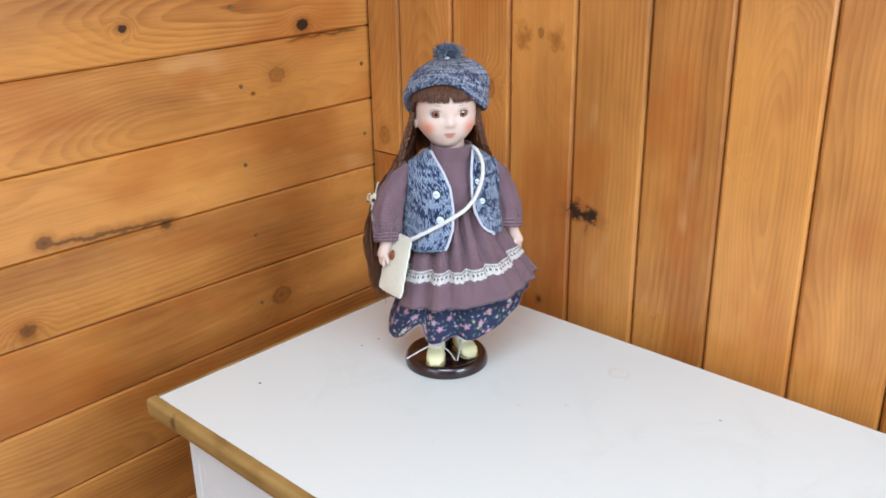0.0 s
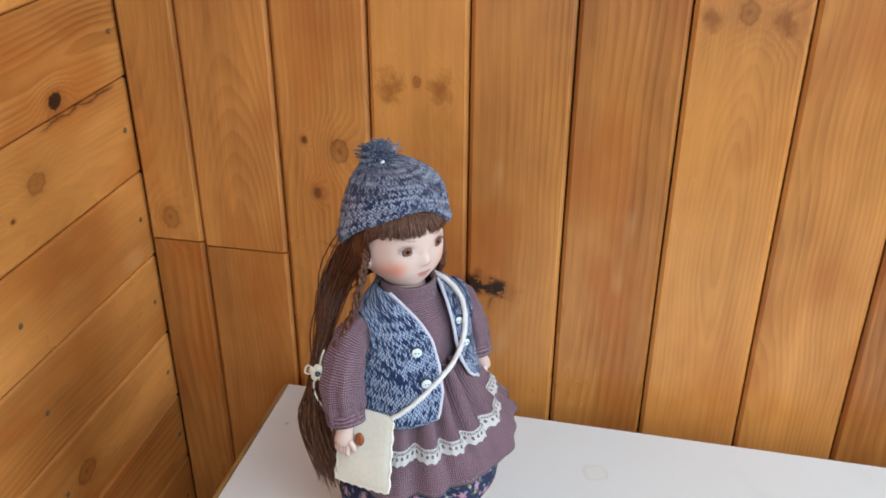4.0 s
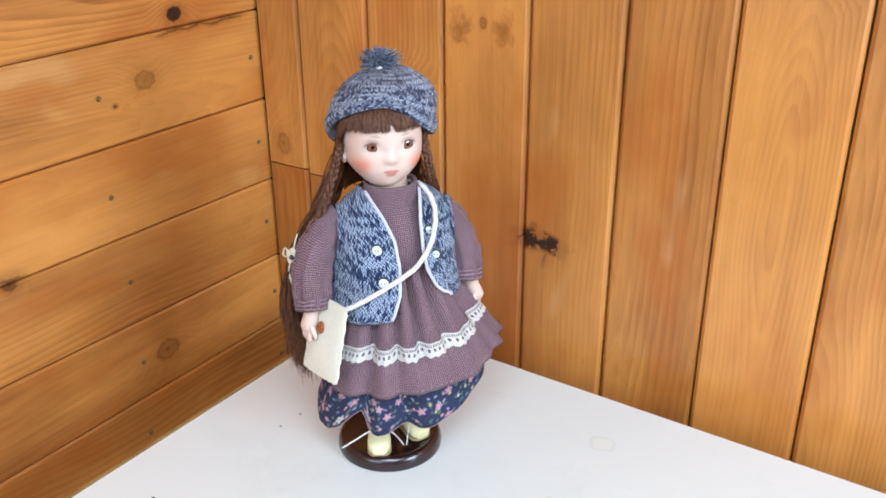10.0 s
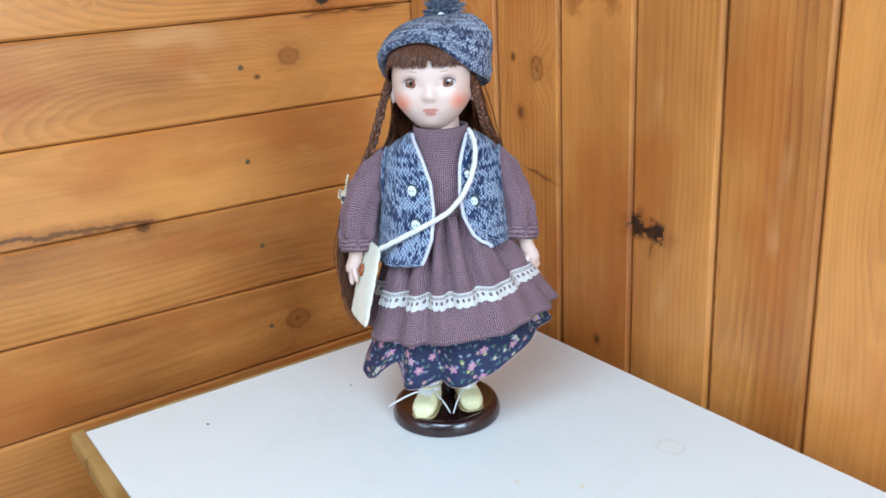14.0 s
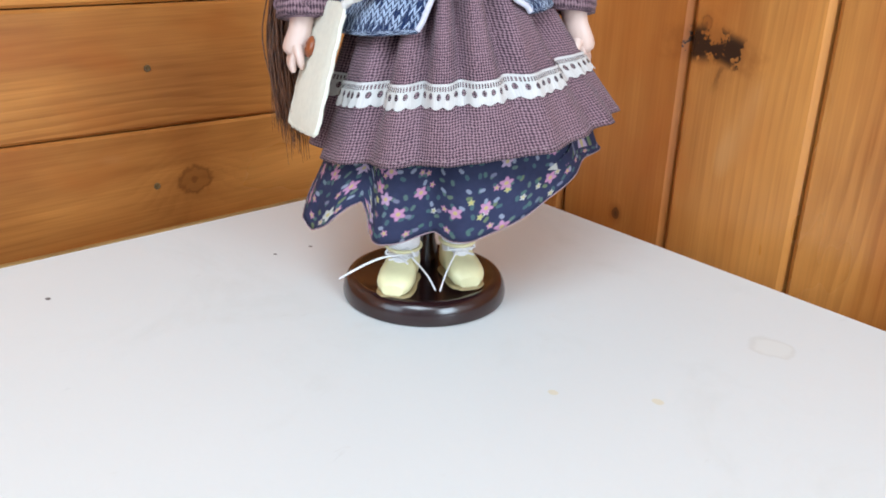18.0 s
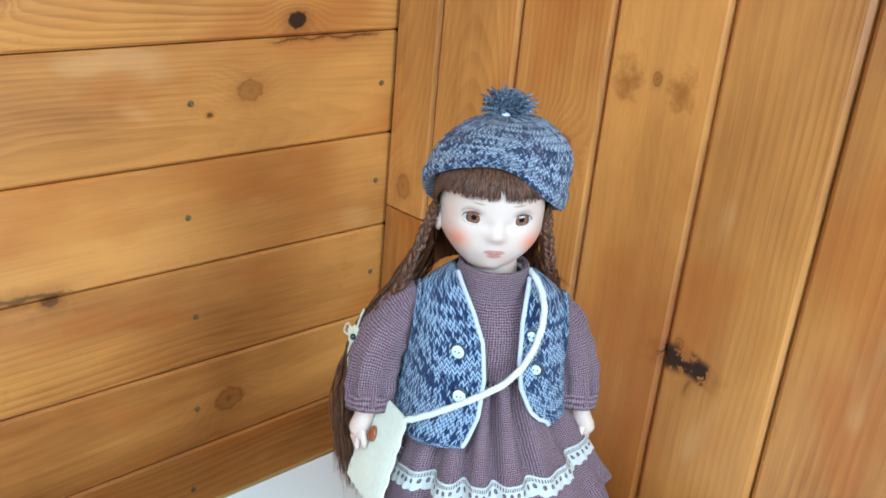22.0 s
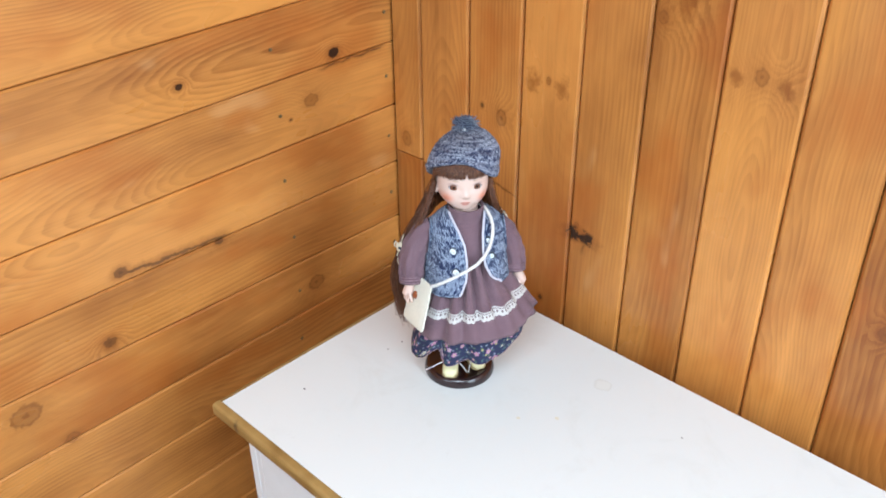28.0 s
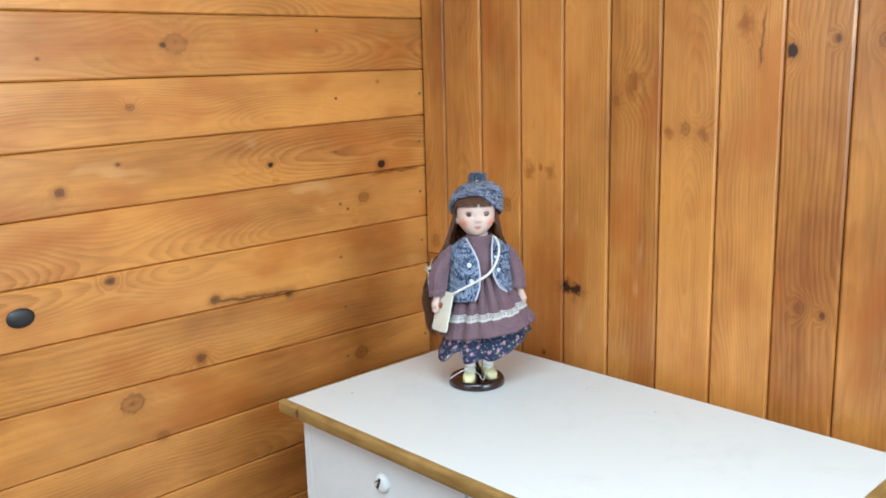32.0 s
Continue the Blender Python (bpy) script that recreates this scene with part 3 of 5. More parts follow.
def woven(name, a, b, pitch):
    """A fine two-coloured check weave."""
    g = Nodes(name)
    uv = g.coords("UV")
    u, v, _ = g.split(uv)
    wob = g.math("MULTIPLY", g.math("SUBTRACT", g.noise(uv, 0.25, 3.0), 0.5), 2.2)
    k = 2 * math.pi / pitch
    su = g.math("SINE", g.math("MULTIPLY", g.math("ADD", u, wob), k))
    sv = g.math("SINE", g.math("MULTIPLY", g.math("ADD", v, wob), k))
    weave = g.math("ADD", g.math("MULTIPLY", su, 0.5), g.math("MULTIPLY", sv, 0.5))
    slub = g.noise(g.vec("MULTIPLY", uv, (0.5, 2.2, 1.0)), 1.0, 3.0, 0.6)
    fade = g.noise(uv, 0.035, 2.0)
    t = g.math("ADD", g.math("MULTIPLY", weave, 0.52), g.math("ADD", g.math("MULTIPLY", slub, 0.6), g.math("MULTIPLY", fade, 0.25)))
    colour = g.mix(g.ramp(t, 0.0, 0.85), b, a)
    g.bump(g.math("ADD", weave, slub), 0.5, 0.0004)
    m = g.finish(colour, 0.9, 0.15)
    g.bsdf.inputs["Sheen Weight"].default_value = 0.1
    return m


def floral():
    """Navy cotton print with small pink, cream and yellow flowers and green leaves."""
    g = Nodes("navy_floral_cotton")
    uv = g.coords("UV")
    colour = g.mix(g.noise(uv, 0.2, 3.0), (0.018, 0.020, 0.050), (0.030, 0.034, 0.075))

    def sprig(scale, shift, petals, size, hues, base):
        n = g.tree.nodes.new("ShaderNodeTexVoronoi")
        n.voronoi_dimensions = "2D"
        n.inputs["Scale"].default_value = scale
        n.inputs["Randomness"].default_value = 0.75
        g.put(n.inputs["Vector"], g.vec("ADD", uv, shift))
        off = g.vec("SUBTRACT", g.vec("ADD", uv, shift), n.outputs["Position"])
        if scale != 1.0:
            off = g.vec("SUBTRACT", g.vec("MULTIPLY", g.vec("ADD", uv, shift), (scale, scale, 0.0)), g.vec("MULTIPLY", n.outputs["Position"], (scale, scale, 0.0)))
        ox, oy, _ = g.split(off)
        turn = g.math("MULTIPLY", g.split(n.outputs["Color"])[0], 6.28)
        angle = g.math("ADD", g.math("ARCTAN2", oy, ox), turn)
        r = g.math("MULTIPLY", size, g.math("ADD", 0.72, g.math("MULTIPLY", g.math("COSINE", g.math("MULTIPLY", angle, petals)), 0.17)))
        shown = g.ramp(g.split(n.outputs["Color"])[2], 0.28, 0.30) if petals == 5 else 1.0
        mask = g.math("MULTIPLY", g.ramp(g.math("SUBTRACT", n.outputs["Distance"], r), -0.05, 0.03, 1.0, 0.0), shown)
        pick = g.split(n.outputs["Color"])[1]
        tint = g.mix(g.ramp(pick, 0.55, 0.62), hues[0], hues[1])
        tint = g.mix(g.ramp(pick, 0.80, 0.84), tint, hues[2])
        done = g.mix(mask, base, tint)
        if petals == 5:
            done = g.mix(g.math("MULTIPLY", g.ramp(n.outputs["Distance"], 0.05, 0.10, 0.8, 0.0), shown), done, (0.42, 0.34, 0.10))
        return done

    colour = sprig(0.115, (3.0, 7.0, 0.0), 2, 0.27, ((0.05, 0.09, 0.10), (0.08, 0.12, 0.11), (0.11, 0.14, 0.08)), colour)
    colour = sprig(0.085, (41.0, 13.0, 0.0), 2, 0.20, ((0.20, 0.22, 0.28), (0.06, 0.11, 0.10), (0.14, 0.14, 0.2)), colour)
    colour = sprig(0.080, (17.0, 29.0, 0.0), 5, 0.21, ((0.36, 0.17, 0.26), (0.40, 0.38, 0.36), (0.34, 0.32, 0.16)), colour)
    colour = sprig(0.058, (0.0, 0.0, 0.0), 5, 0.30, ((0.40, 0.19, 0.30), (0.36, 0.27, 0.38), (0.44, 0.42, 0.38)), colour)
    g.bump(g.noise(uv, 1.5, 2.0), 0.25, 0.0004)
    return g.finish(colour, 0.8, 0.2)


HEAD_AT, HEAD_TURN = Vector((2.6, -3.0, 353.0)), radians(3.5)


def porcelain_skin():
    """Matt bisque, pale, with painted rouge, lips, brows and eye shade. u runs across the face, h up, in mm from the head's middle."""
    g = Nodes("painted_bisque")
    p = g.coords("Object")
    rel = g.vec("MULTIPLY", g.vec("SUBTRACT", p, tuple(v / 1000 for v in (HEAD_AT.x, -HEAD_AT.y, HEAD_AT.z))), (1000.0, 1000.0, 1000.0))
    dot = lambda way: g.node("ShaderNodeVectorMath", rel, way, operation="DOT_PRODUCT", out=1)
    u, ahead, h = dot((math.cos(HEAD_TURN), math.sin(HEAD_TURN), 0.0)), dot((math.sin(HEAD_TURN), -math.cos(HEAD_TURN), 0.0)), dot((0.0, 0.0, 1.0))
    front = g.ramp(ahead, 6.0, 14.0)
    mirrored = g.join(g.math("ABSOLUTE", u), h, 0.0)
    soft = g.noise(p, 30.0, 2.0)
    colour = g.mix(soft, (0.68, 0.495, 0.425), (0.64, 0.455, 0.385))

    def dab(base, tint, x, z, wide, tall, much, lo=0.2, hi=1.0, lean=0.0):
        off = g.vec("SUBTRACT", mirrored, (x, z, 0.0))
        ox, oz, _ = g.split(off)
        oz = g.math("ADD", oz, g.math("MULTIPLY", ox, lean))
        d = g.length(g.join(g.math("DIVIDE", ox, wide), g.math("DIVIDE", oz, tall), 0.0))
        return g.mix(g.math("MULTIPLY", g.ramp(d, lo, hi, much, 0.0), front), base, tint)

    colour = dab(colour, (0.70, 0.24, 0.15), 26.0, -17.0, 13.5, 13.5, 0.86, 0.0)
    colour = dab(colour, (0.70, 0.45, 0.39), 0.0, -43.0, 9.0, 5.0, 0.25, 0.0)
    colour = dab(colour, (0.34, 0.22, 0.20), 17.2, 5.2, 9.8, 5.0, 0.90, 0.1)
    colour = dab(colour, (0.42, 0.26, 0.15), 14.0, 11.7, 5.6, 0.9, 0.9, 0.5, lean=-0.10)
    colour = dab(colour, (0.50, 0.27, 0.22), 3.0, -13.4, 1.6, 0.8, 0.6)
    colour = dab(colour, (0.50, 0.165, 0.13), 3.0, -23.2, 5.4, 2.0, 0.9, 0.6, lean=0.10)
    colour = dab(colour, (0.55, 0.20, 0.16), 0.0, -26.9, 6.4, 2.5, 0.9, 0.6)
    colour = dab(colour, (0.26, 0.10, 0.08), 0.0, -24.9, 7.4, 0.5, 0.8, 0.5, lean=0.03)
    return g.finish(colour, 0.36, 0.45)


def glass_eye():
    """A brown glass eye: white, a streaked iris with a dark ring, a pupil. u and v in mm from the pupil."""
    g = Nodes("brown_glass_eye")
    u, v, _ = g.split(g.coords("UV"))
    r = g.length(g.join(u, v, 0.0))
    spokes = g.noise(g.join(g.math("MULTIPLY", g.math("ARCTAN2", v, u), 5.0), g.math("MULTIPLY", r, 0.25), 0.0), 1.0, 3.0)
    iris = g.mix(g.ramp(spokes, 0.35, 0.65), (0.105, 0.036, 0.022), (0.26, 0.115, 0.070))
    iris = g.mix(g.ramp(r, 3.9, 4.9, 0.0, 0.85), iris, (0.028, 0.010, 0.008))
    iris = g.mix(g.ramp(r, 1.7, 2.1, 1.0, 0.0), iris, (0.006, 0.004, 0.004))
    colour = g.mix(g.ramp(r, 5.0, 5.5), iris, (0.46, 0.42, 0.41))
    return g.finish(colour, 0.08, 0.45, 0.15)


def lace_cloth():
    """White cotton lace: a net of holes between a dense heading and a scalloped edge. u runs along in mm, v from 0 at the edge to 1."""
    g = Nodes("white_cotton_lace")
    u, v, _ = g.split(g.coords("UV"))
    a = g.math("ABSOLUTE", g.math("SUBTRACT", g.math("FRACT", g.math("DIVIDE", u, 5.4)), 0.5))
    eye = g.length(g.join(g.math("MULTIPLY", a, g.math("ADD", 2.2, g.math("MULTIPLY", v, 3.0))), g.math("DIVIDE", g.math("SUBTRACT", v, 0.46), 0.15)))
    eyelet = g.ramp(eye, 0.75, 1.0, 1.0, 0.0)
    b = g.math("ABSOLUTE", g.math("SUBTRACT", g.math("FRACT", g.math("DIVIDE", u, 1.7)), 0.5))
    bars = g.math("MULTIPLY", g.ramp(b, 0.22, 0.32, 1.0, 0.0), g.math("MULTIPLY", g.ramp(v, 0.66, 0.70), g.ramp(v, 0.86, 0.90, 1.0, 0.0)))
    hole = g.math("MAXIMUM", g.math("MULTIPLY", eyelet, 0.95), g.math("MULTIPLY", bars, 0.9))
    thread = g.noise(g.coords("UV"), 1.6, 3.0)
    m = g.finish(g.mix(thread, (0.66, 0.63, 0.60), (0.44, 0.40, 0.39)), 0.85, 0.2)
    g.put(g.bsdf.inputs["Alpha"], g.math("SUBTRACT", 1.0, hole))
    g.bump(g.math("SUBTRACT", thread, hole), 0.6, 0.0005)
    return m


def strands(name, colour, tip):
    g = Nodes(name)
    p = g.coords("Object")
    n = g.noise(g.vec("MULTIPLY", p, (700.0, 700.0, 60.0)), 1.0, 3.0)
    col = g.mix(g.ramp(n, 0.3, 0.7), colour, tip)
    g.bump(n, 0.3, 0.0005)
    return g.finish(col, 0.42, 0.30)


(HAT, VEST, DRESS, PRINT, SKIN, HAIR, LACE, TRIM, IRIS, SHOE, SOLE, SOCK, BUTTON, BUTTON_RIM, CREAM, POM, STITCH) = range(17)
DOLL_MATERIALS = [
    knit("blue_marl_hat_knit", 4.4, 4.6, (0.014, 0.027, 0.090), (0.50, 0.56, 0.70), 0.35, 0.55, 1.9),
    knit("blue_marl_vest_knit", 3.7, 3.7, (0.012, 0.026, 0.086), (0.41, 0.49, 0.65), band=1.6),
    woven("mauve_check_wool", (0.300, 0.182, 0.208), (0.040, 0.020, 0.032), 1.7),
    floral(), porcelain_skin(),
    strands("dark_brown_doll_hair", (0.030, 0.011, 0.006), (0.170, 0.064, 0.031)),
    lace_cloth(),
    plain("pale_lilac_piping", (0.62, 0.60, 0.68), 0.85, 0.2, 0.08, 400.0, 0.3),
    glass_eye(),
    plain("cream_leatherette", (0.74, 0.68, 0.40), 0.38, 0.5, 0.06, 120.0, 0.15),
    plain("tan_sole", (0.42, 0.32, 0.16), 0.6),
    plain("white_cotton", (0.82, 0.80, 0.81), 0.85, 0.2, 0.06, 500.0, 0.4),
    plain("white_button", (0.74, 0.80, 0.82), 0.25, 0.5, 0.03),
    plain("dark_button_rim", (0.03, 0.04, 0.06), 0.3, 0.5),
    plain("cream_felt", (0.70, 0.64, 0.50), 0.9, 0.1, 0.06, 300.0, 0.3),
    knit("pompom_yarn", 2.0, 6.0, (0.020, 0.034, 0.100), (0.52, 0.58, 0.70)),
    plain("pale_thread", (0.36, 0.25, 0.27), 0.9, 0.1),
]

luck = random.Random(7)


def on_face(u, n, z):
    """A place given across, ahead of and above the head's middle."""
    c, k = math.cos(HEAD_TURN), math.sin(HEAD_TURN)
    return Vector((HEAD_AT.x + u * c + n * k, HEAD_AT.y - u * k + n * c, HEAD_AT.z + z))


def head_reach(a, z):
    """How far the skull reaches from its axis at angle a (0 is ahead) and height z."""
    x, y = abs(math.sin(a)) / 38.0, abs(math.cos(a)) / (43.0 if math.cos(a) > 0 else 39.0)
    up = min(0.98, abs(z) / (46.0 if z > 0 else 49.0))
    return ((1 - up ** 2.35) / (x ** 2.35 + y ** 2.35)) ** (1 / 2.35)


def head(s):
    n, k, power = 144, 112, 2.35
    bumps = [  # place on the face, reach, height
        ((0, 44.5, -10.0), 5.6, 5.4), ((0, 44, -2), 4.2, 0.9), ((0, 36, -41), 9.0, 3.2), ((0, 42, -23.5), 9.0, 1.8), ((0, 43.0, -27.3), 3.2, 1.9),
        ((0, 41, -33.5), 5.0, -1.8), ((0, 43.5, -18.0), 2.4, -0.9), ((0, 43, 20), 22.0, 1.6),
    ]
    for q in (-1, 1):
        bumps += [((4.0 * q, 44, -12.6), 2.6, 1.8), ((20 * q, 33, -18), 13.0, 2.0), ((2.6 * q, 44, -23.0), 2.3, 1.4), ((16.8 * q, 40, 1.0), 7.5, -2.6), ((7.5 * q, 42, -3.0), 4.0, -1.3), ((16 * q, 40, 9.5), 7.0, 0.7)]
    spots, rows = np.array([b[0] for b in bumps], float), []
    reach, tall = np.array([b[1] for b in bumps]), np.array([b[2] for b in bumps])
    local = []
    for r in range(k + 1):
        b = max(-1.56, min(1.56, math.pi * (r / k - 0.5)))
        line = []
        for j in range(n):
            a = 2 * math.pi * j / n
            d = Vector((math.cos(b) * math.sin(a), math.cos(b) * math.cos(a), math.sin(b)))
            size = ((abs(d.x) / 38.0) ** power + (abs(d.y) / (43.0 if d.y > 0 else 39.0)) ** power + (abs(d.z) / (46.0 if d.z > 0 else 49.0)) ** power) ** (-1 / power)
            q = d * size
            low = min(1.0, max(0.0, (-q.z - 14.0) / 34.0))
            q.x *= 1 - 0.26 * low * low * (3 - 2 * low)
            w = np.exp(-((np.array(q) - spots) ** 2).sum(1) / reach ** 2)
            q += float((w * tall).sum()) * Vector((q.x * 0.35, max(q.y, 8.0), q.z * 0.15)).normalized()
            line.append(q)
        local.append(line)
        rows.append([on_face(*q) for q in line])
    s.grid(rows, SKIN)
    seen = np.array([q for line in local for q in line if q.y > 15])

    def face(u, z):
        w = np.exp(-((seen[:, 0] - u) ** 2 + (seen[:, 2] - z) ** 2) / 1.1 ** 2)
        return float((w * seen[:, 1]).sum() / w.sum())

    for side in (-1, 1):
        u0, z0, m = 16.8 * side, 0.6, 16
        upper = lambda q: 4.4 * (1 - q * q) ** 0.55 + 0.5 * q * side
        lower = lambda q: -3.8 * (1 - q * q) ** 0.7 + 0.5 * q * side
        middle = face(u0, z0)
        at = lambda q, z: middle + 0.5 + 0.55 * (face(u0 + 7.4 * q, z0) - middle) - 0.9 * q * q + 1.3 * (1 - q * q) * (1 - (z / 5.4) ** 2)
        sheet, cloth = [], []
        for r in range(9):
            v = r / 8
            line = [(q, lower(q) + (upper(q) - lower(q)) * v) for q in (2 * j / m - 1 for j in range(m + 1))]
            sheet.append([on_face(u0 + 7.4 * q, at(q, z), z0 + z) for q, z in line])
            cloth.append([(7.4 * q + 0.2 * side, z - 0.5) for q, z in line])
        s.grid(sheet, IRIS, False, uv=cloth)
        rim = [2 * j / m - 1 for j in range(m + 1)]
        s.tube([on_face(u0 + 7.5 * q, at(q, upper(q)) - 0.5, z0 + upper(q) + 0.75) for q in rim], 1.05, SKIN, 8)
        s.tube([on_face(u0 + 7.5 * q, at(q, upper(q)) + 0.45, z0 + upper(q) - 0.05) for q in rim], [0.25 + 0.35 * (1 - q * q) for q in rim], HAIR, 5)
        s.tube([on_face(u0 + 7.5 * q, at(q, lower(q)) - 0.5, z0 + lower(q) - 0.55) for q in rim], 0.8, SKIN, 8)
        for i in range(11):  # painted lashes
            q = -0.85 + 0.17 * i
            s.tube([on_face(u0 + 7.6 * q, at(q, upper(q)) + 0.5, z0 + upper(q) + 0.2), on_face(u0 + 8.8 * q, face(u0 + 8.8 * q, z0 + upper(q) + 2.2) + 0.2, z0 + upper(q) + 1.8)], [0.2, 0.06], HAIR, 4)
            if i % 2:
                s.tube([on_face(u0 + 7.5 * q, at(q, lower(q)) + 0.2, z0 + lower(q) - 0.4), on_face(u0 + 8.3 * q, face(u0 + 8.3 * q, z0 + lower(q) - 2.2) + 0.2, z0 + lower(q) - 1.9)], [0.16, 0.06], HAIR, 4)
        s.ball(on_face(37.2 * side, 6.0, -13.0), (3.6, 6.0, 9.0), SKIN, 14, 10)
    return HEAD_AT.copy()


HAT_TILT = ((-180, 330.0), (-150, 332.0), (-125, 340.0), (-95, 360.0), (-70, 376.0), (-40, 388.0), (-15, 393.0), (0, 393.0), (15, 388.5), (40, 372.0), (70, 357.0), (120, 342.0))


def hat(s):
    n, k = 120, 60
    rows = []
    for r in range(-6, k + 1):
        row = []
        for j in range(n):
            a = 2 * math.pi * j / n
            deg = (math.degrees(a) + 180) % 360 - 180
            zb = eased(deg, HAT_TILT)
            t = max(0, r) / k
            rise = math.sin(t * math.pi / 2)
            cx, cf = 4.0 + 6.0 * t ** 1.5, -6.0 - 34.0 * t ** 1.5
            wide = math.cos(t * math.pi / 2) ** (0.57 - 0.12 * (0.5 - 0.5 * math.cos(a)) - 0.12 * max(0.0, math.sin(a)) + 0.26 * max(0.0, -math.sin(a)))
            z = zb + (408.5 - zb) * rise
            rad = 50.5 - 1.5 * math.cos(2 * a) - 3.0 * max(0.0, math.cos(a)) + 4.0 * max(0.0, -math.cos(a))
            rad *= wide
            rad += 1.3 * math.cos(13 * a + 0.5 * math.sin(3 * a)) * t * t * wide
            rad += 1.4 * math.sin(4 * a + 1.0) * t * (1 - t) * 3 + 1.0 * math.sin(9 * a) * t * (1 - t)
            if r < 0:  # the rolled rim, turned under
                rad = 50.5 - 1.5 * math.cos(2 * a) - 3.0 * max(0.0, math.cos(a)) + 4.0 * max(0.0, -math.cos(a)) - 1.3 * (1 - math.cos(r * 0.5)) * 3.2
                z = zb + 2.4 * math.sin(max(-4, r) * 0.8)
                if r < -4:
                    rad, z = rad + (8.0, 12.0)[-r - 5] * -1.0 + 4.0, zb + (1.5, 5.0)[-r - 5]
            elif t < 0.16:
                rad += 1.7 * math.sin(math.pi * t / 0.16)
            bag = 5.5 * math.exp(-((deg - 85) / 40) ** 2) * math.exp(-((t - 0.45) / 0.25) ** 2)
            rad += bag
            if r > 0:
                rad += 0.4 * math.cos(2 * math.pi * r * 1.53 / 9.2) * wide
            row.append((cx + rad * math.sin(a), cf + rad * math.cos(a), z))
        rows.append(row)
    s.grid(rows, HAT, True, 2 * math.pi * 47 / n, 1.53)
    # a flat, wide tuft of cut yarn, tied with a white knot
    c = Vector((11.0, -47.0, 412.5))
    s.ball(c, (11, 8, 7), POM)
    s.ball((9.0, -37.5, 408.0), (3.6, 3.0, 2.8), SOCK, 12, 8)
    for _ in range(460):
        d = Vector((luck.gauss(0, 1), luck.gauss(0, 1), luck.gauss(0.35, 0.9))).normalized()
        reach = luck.uniform(0.72, 1.0) * Vector((d.x * 21.0, d.y * 15.0, d.z * (12.5 if d.z > 0 else 8.0))).length
        if luck.random() < 0.05:
            reach *= 1.22
        bend = Vector((luck.gauss(0, 2.2), luck.gauss(0, 2.2), luck.gauss(0, 2.0)))
        s.tube([c + d * 5, c + d * reach * 0.6 + bend * 0.4, c + d * reach + bend], [1.0, 1.05, 0.7], POM, 5, 2.0, 6.0 + luck.random() * 30)


